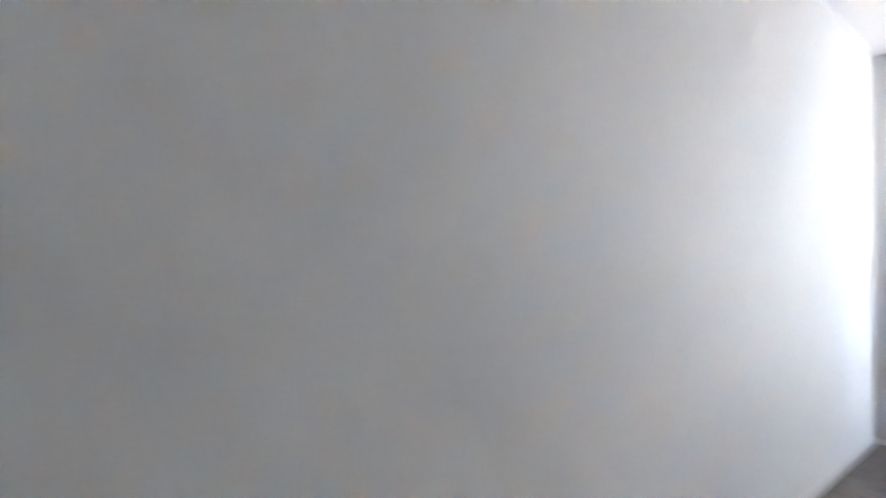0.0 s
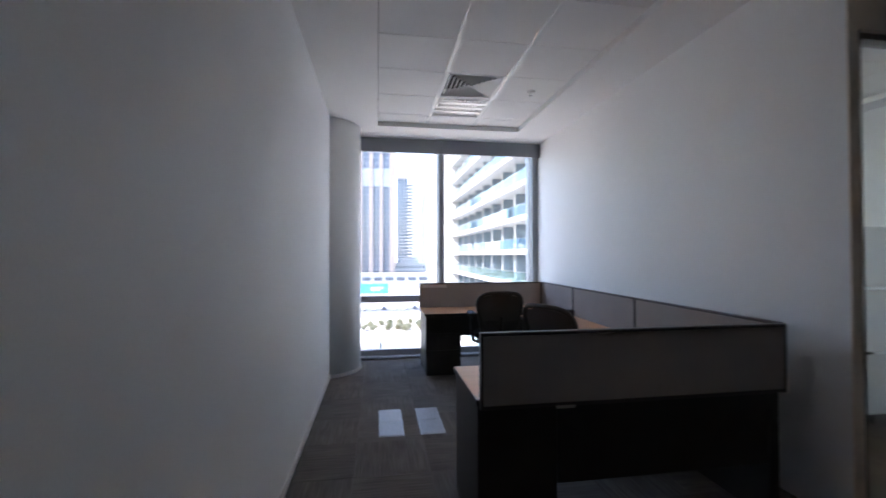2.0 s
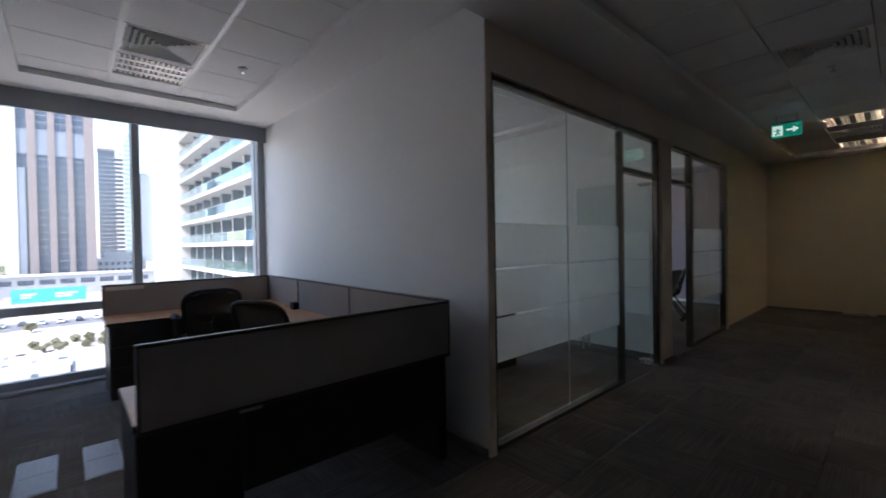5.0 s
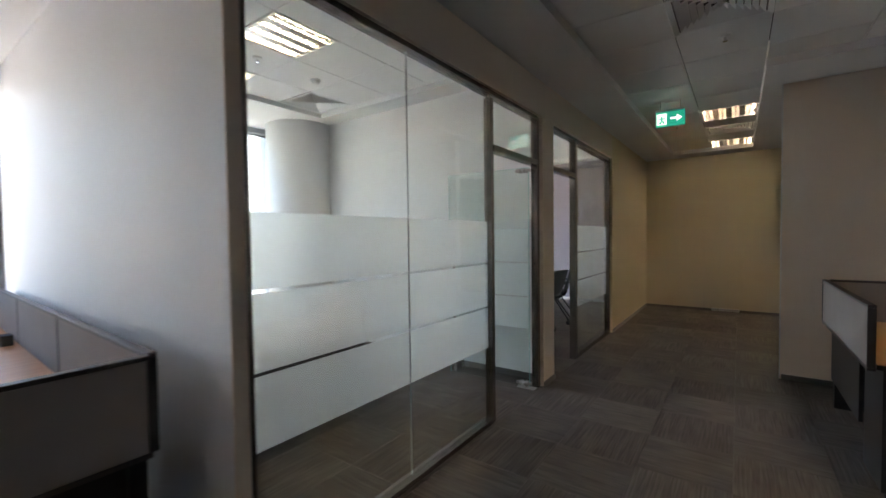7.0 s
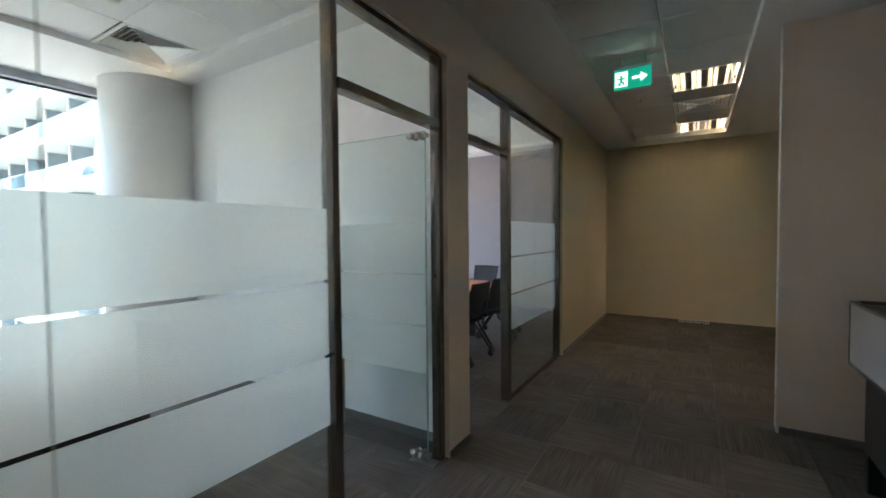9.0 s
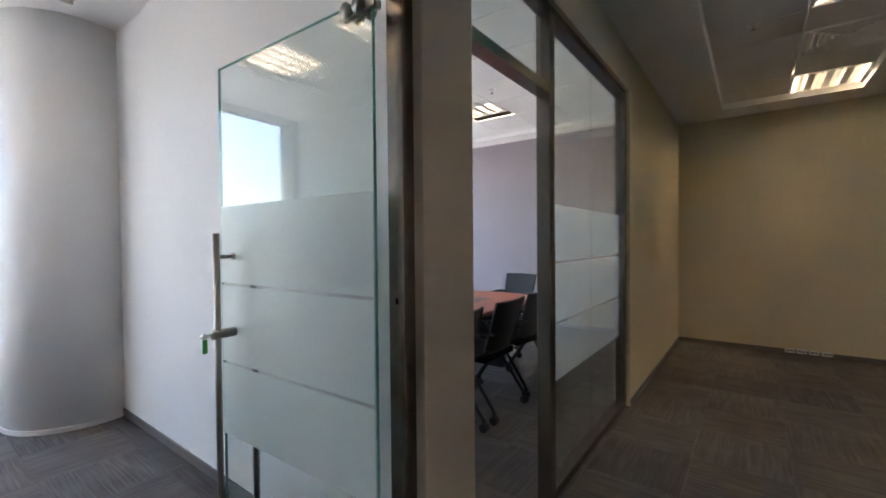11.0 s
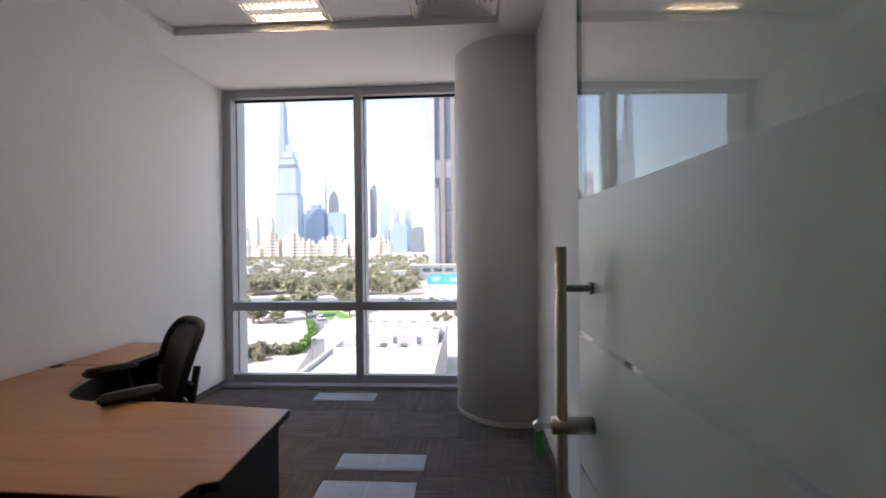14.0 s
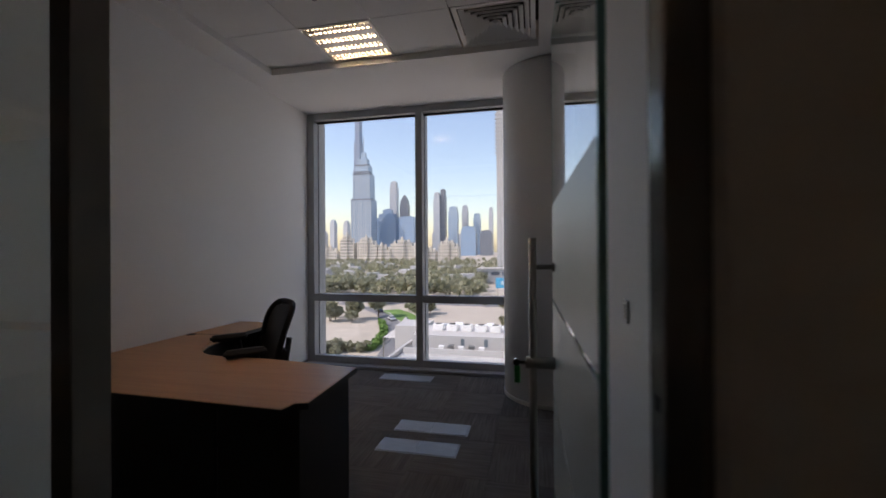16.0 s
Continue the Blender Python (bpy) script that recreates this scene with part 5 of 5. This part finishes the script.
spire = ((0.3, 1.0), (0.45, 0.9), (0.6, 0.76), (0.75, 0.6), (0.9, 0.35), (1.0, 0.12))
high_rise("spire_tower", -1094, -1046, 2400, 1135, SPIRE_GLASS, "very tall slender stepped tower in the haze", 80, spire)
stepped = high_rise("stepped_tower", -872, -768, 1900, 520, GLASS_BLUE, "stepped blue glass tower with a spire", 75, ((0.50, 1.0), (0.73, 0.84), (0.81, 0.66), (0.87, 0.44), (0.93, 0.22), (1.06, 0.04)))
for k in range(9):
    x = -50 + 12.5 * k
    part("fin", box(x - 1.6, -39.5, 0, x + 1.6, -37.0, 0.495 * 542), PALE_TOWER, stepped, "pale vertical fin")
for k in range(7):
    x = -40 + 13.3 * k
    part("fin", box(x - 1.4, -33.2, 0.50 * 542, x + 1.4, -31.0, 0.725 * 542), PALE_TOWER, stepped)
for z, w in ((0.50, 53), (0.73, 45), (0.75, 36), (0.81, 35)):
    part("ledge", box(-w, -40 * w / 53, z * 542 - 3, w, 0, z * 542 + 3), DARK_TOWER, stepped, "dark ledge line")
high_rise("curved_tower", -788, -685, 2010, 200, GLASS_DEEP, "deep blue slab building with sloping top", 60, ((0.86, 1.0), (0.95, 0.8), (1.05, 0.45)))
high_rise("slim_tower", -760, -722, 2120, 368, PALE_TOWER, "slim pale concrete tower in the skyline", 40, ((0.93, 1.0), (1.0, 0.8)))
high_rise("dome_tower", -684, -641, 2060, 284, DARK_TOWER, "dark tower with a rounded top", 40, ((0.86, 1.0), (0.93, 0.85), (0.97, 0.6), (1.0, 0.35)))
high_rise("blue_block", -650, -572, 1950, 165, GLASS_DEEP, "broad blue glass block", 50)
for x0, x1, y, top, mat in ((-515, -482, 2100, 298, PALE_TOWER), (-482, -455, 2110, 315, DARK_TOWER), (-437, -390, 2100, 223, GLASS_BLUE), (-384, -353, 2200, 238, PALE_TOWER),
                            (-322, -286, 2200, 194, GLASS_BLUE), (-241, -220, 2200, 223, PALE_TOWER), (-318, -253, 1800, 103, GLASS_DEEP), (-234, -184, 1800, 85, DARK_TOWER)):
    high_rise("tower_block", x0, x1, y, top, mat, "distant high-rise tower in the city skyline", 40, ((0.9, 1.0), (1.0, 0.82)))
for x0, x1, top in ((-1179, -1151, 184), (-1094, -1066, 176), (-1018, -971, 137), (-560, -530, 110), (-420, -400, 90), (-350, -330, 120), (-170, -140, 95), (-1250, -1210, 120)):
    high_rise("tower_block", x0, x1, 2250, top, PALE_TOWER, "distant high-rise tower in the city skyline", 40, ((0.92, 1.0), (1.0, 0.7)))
banded = thing("dark_tower", "dark glazed tower with pale floor bands on one side", "skyscraper", pose(29, 480, GZ))
part("core", box(-9, 0, 0, 3.2, 18, 112), DARK_GLAZING, banded)
part("side_core", box(3.2, 0.8, 0, 9, 18, 107), DARK_GLAZING, banded)
for k in range(28):
    part("floor_band", box(3.0, -0.6, 3 + 3.8 * k, 9.6, 1.0, 4.6 + 3.8 * k), CONCRETE, banded, "pale floor band")
    part("floor_line", box(-9.1, -0.15, 3 + 3.8 * k, 3.0, 0.2, 3.7 + 3.8 * k), BAND_GLASS, banded)
part("roof_edge", box(-9.2, -0.2, 112, 3.4, 18.2, 114), BROWN_STONE, banded)
sail = thing("sail_tower", "pale blue tower with a tall slanting point", "skyscraper", pose(70, 880, GZ))
blade = slab([(-9, 0), (17, 0), (17, 232), (12, 226), (-9, 170)], 0.0, 20.0)
blade.transform(Matrix(((1, 0, 0, 0), (0, 0, 1, 0), (0, 1, 0, 0), (0, 0, 0, 1))))
bmesh.ops.recalc_face_normals(blade, faces=blade.faces[:])
part("blade", blade, GLASS_BLUE, sail)
pale = thing("white_block", "white flat-roofed block with rows of windows", "building", pose(27, 362, GZ))
part("wall", box(-15, 0, 0, 13, 20, 17), CONCRETE, pale)
part("upper_wall", box(-9, 3, 17, 6, 18, 21.5), CONCRETE, pale)
for k in range(8):
    for f in range(3):
        part("window", box(-13.5 + 3.3 * k, -0.1, 3 + 4.6 * f, -11.8 + 3.3 * k, 0.1, 5.4 + 4.6 * f), HOTEL_GLASS, pale)
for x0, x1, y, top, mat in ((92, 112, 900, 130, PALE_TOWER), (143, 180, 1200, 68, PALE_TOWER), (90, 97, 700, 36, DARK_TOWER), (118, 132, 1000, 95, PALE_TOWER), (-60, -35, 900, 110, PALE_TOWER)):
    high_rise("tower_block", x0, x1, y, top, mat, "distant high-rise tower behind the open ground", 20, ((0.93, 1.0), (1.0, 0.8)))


def tan_block(x0, x1, y, top):
    """Terraced tan housing with arcaded windows and domed turrets."""
    t = thing("tan_apartment_block", "terraced tan apartment block with small turrets", "building", pose((x0 + x1) / 2, y, GZ), "tan apartment blocks")
    w, h = (x1 - x0) / 2, top - GZ
    for k, (a, b, hh) in enumerate(((-1, -0.45, 0.82), (-0.45, 0.05, 1.0), (0.05, 0.55, 0.88), (0.55, 1.0, 0.7))):
        wing = part("wing", box(a * w, -10 - 3 * (k % 2), 0, b * w, 10, hh * h), TAN, t)
        n = max(2, int((b - a) * w / 5))
        for j in range(n):
            for f in range(int(hh * h / 7)):
                x = a * w + (b - a) * w * (j + 0.5) / n
                part("window", box(x - 1.0, -10.3 - 3 * (k % 2), 3 + 7 * f, x + 1.0, -9.9 - 3 * (k % 2), 6.2 + 7 * f), DARK_GLAZING, wing)
        part("turret", rod(((a + b) / 2 * w, -4, hh * h), ((a + b) / 2 * w, -4, hh * h + 5), 3.0, 2.6, 10), TAN, t)
        part("dome", rod(((a + b) / 2 * w, -4, hh * h + 5), ((a + b) / 2 * w, -4, hh * h + 8), 2.9, 0.3, 10), TAN, t)


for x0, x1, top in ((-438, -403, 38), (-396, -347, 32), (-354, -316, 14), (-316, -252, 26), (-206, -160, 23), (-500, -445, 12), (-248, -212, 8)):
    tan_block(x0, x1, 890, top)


def villa(m, w, d, h):
    t = thing("villa", "low white villa among the trees", "house", m, "villas among the trees")
    part("wall", box(-w / 2, -d / 2, 0, w / 2, d / 2, h), CONCRETE, t)
    part("roof", box(-w / 2 - 0.3, -d / 2 - 0.3, h, w / 2 + 0.3, d / 2 + 0.3, h + 0.5), KERB, t)
    part("upper_storey", box(-w / 4, -d / 3, h + 0.5, w / 3, d / 4, h + 3.4), CONCRETE, t)
    for k in range(4):
        part("window", box(-w / 2 + w * (k + 0.3) / 4, -d / 2 - 0.06, 1.2, -w / 2 + w * (k + 0.65) / 4, -d / 2 + 0.05, 2.6), HOTEL_GLASS, t)
    return t


house = villa(pose(-95, 260, GZ), 16, 12, 4.5)
vr = random.Random(8)
for k in range(30):
    y = vr.uniform(235, 620)
    copy_thing(house, pose(vr.uniform(-0.55, 0.02) * y, y, GZ, 0, 0, vr.uniform(-25, 25)))

# ---- carpet tiles, last ----
floor = structure("floor", box(-3.1, -5.2, -0.40, 8.6, 4.12, -0.008), SKIRT, "office floor laid with striped charcoal carpet tiles")
bm = box(-0.249, -0.249, -0.008, 0.249, 0.249, 0.0)
tile_mesh = bpy.data.meshes.new("carpet_tile")
bm.to_mesh(tile_mesh)
bm.free()
tile_mesh.materials.append(CARPET)
for i in range(23):
    for j in range(13):
        x, y = -2.75 + 0.5 * i, -2.25 + 0.5 * j
        if y > 3.9:
            continue
        ob = new("carpet_tile", tile_mesh)
        ob.parent = floor
        ob.location = (x, y, 0)
        ob.rotation_euler = (0, 0, radians(90 * ((i + j) % 2)))
rest = None
for i in range(23):
    for j in range(6):
        x, y = -2.75 + 0.5 * i, -5.25 + 0.5 * j
        rest = box(x - 0.249, y - 0.249, -0.008, x + 0.249, y + 0.249, 0.0, 0, rest)
for i in range(23):
    rest = box(-2.999 + 0.5 * i, 4.001, -0.008, -2.501 + 0.5 * i, 4.118, 0.0, 0, rest)
tagged(part("carpet_rest", rest, CARPET, floor), "", "", "", "stuff")
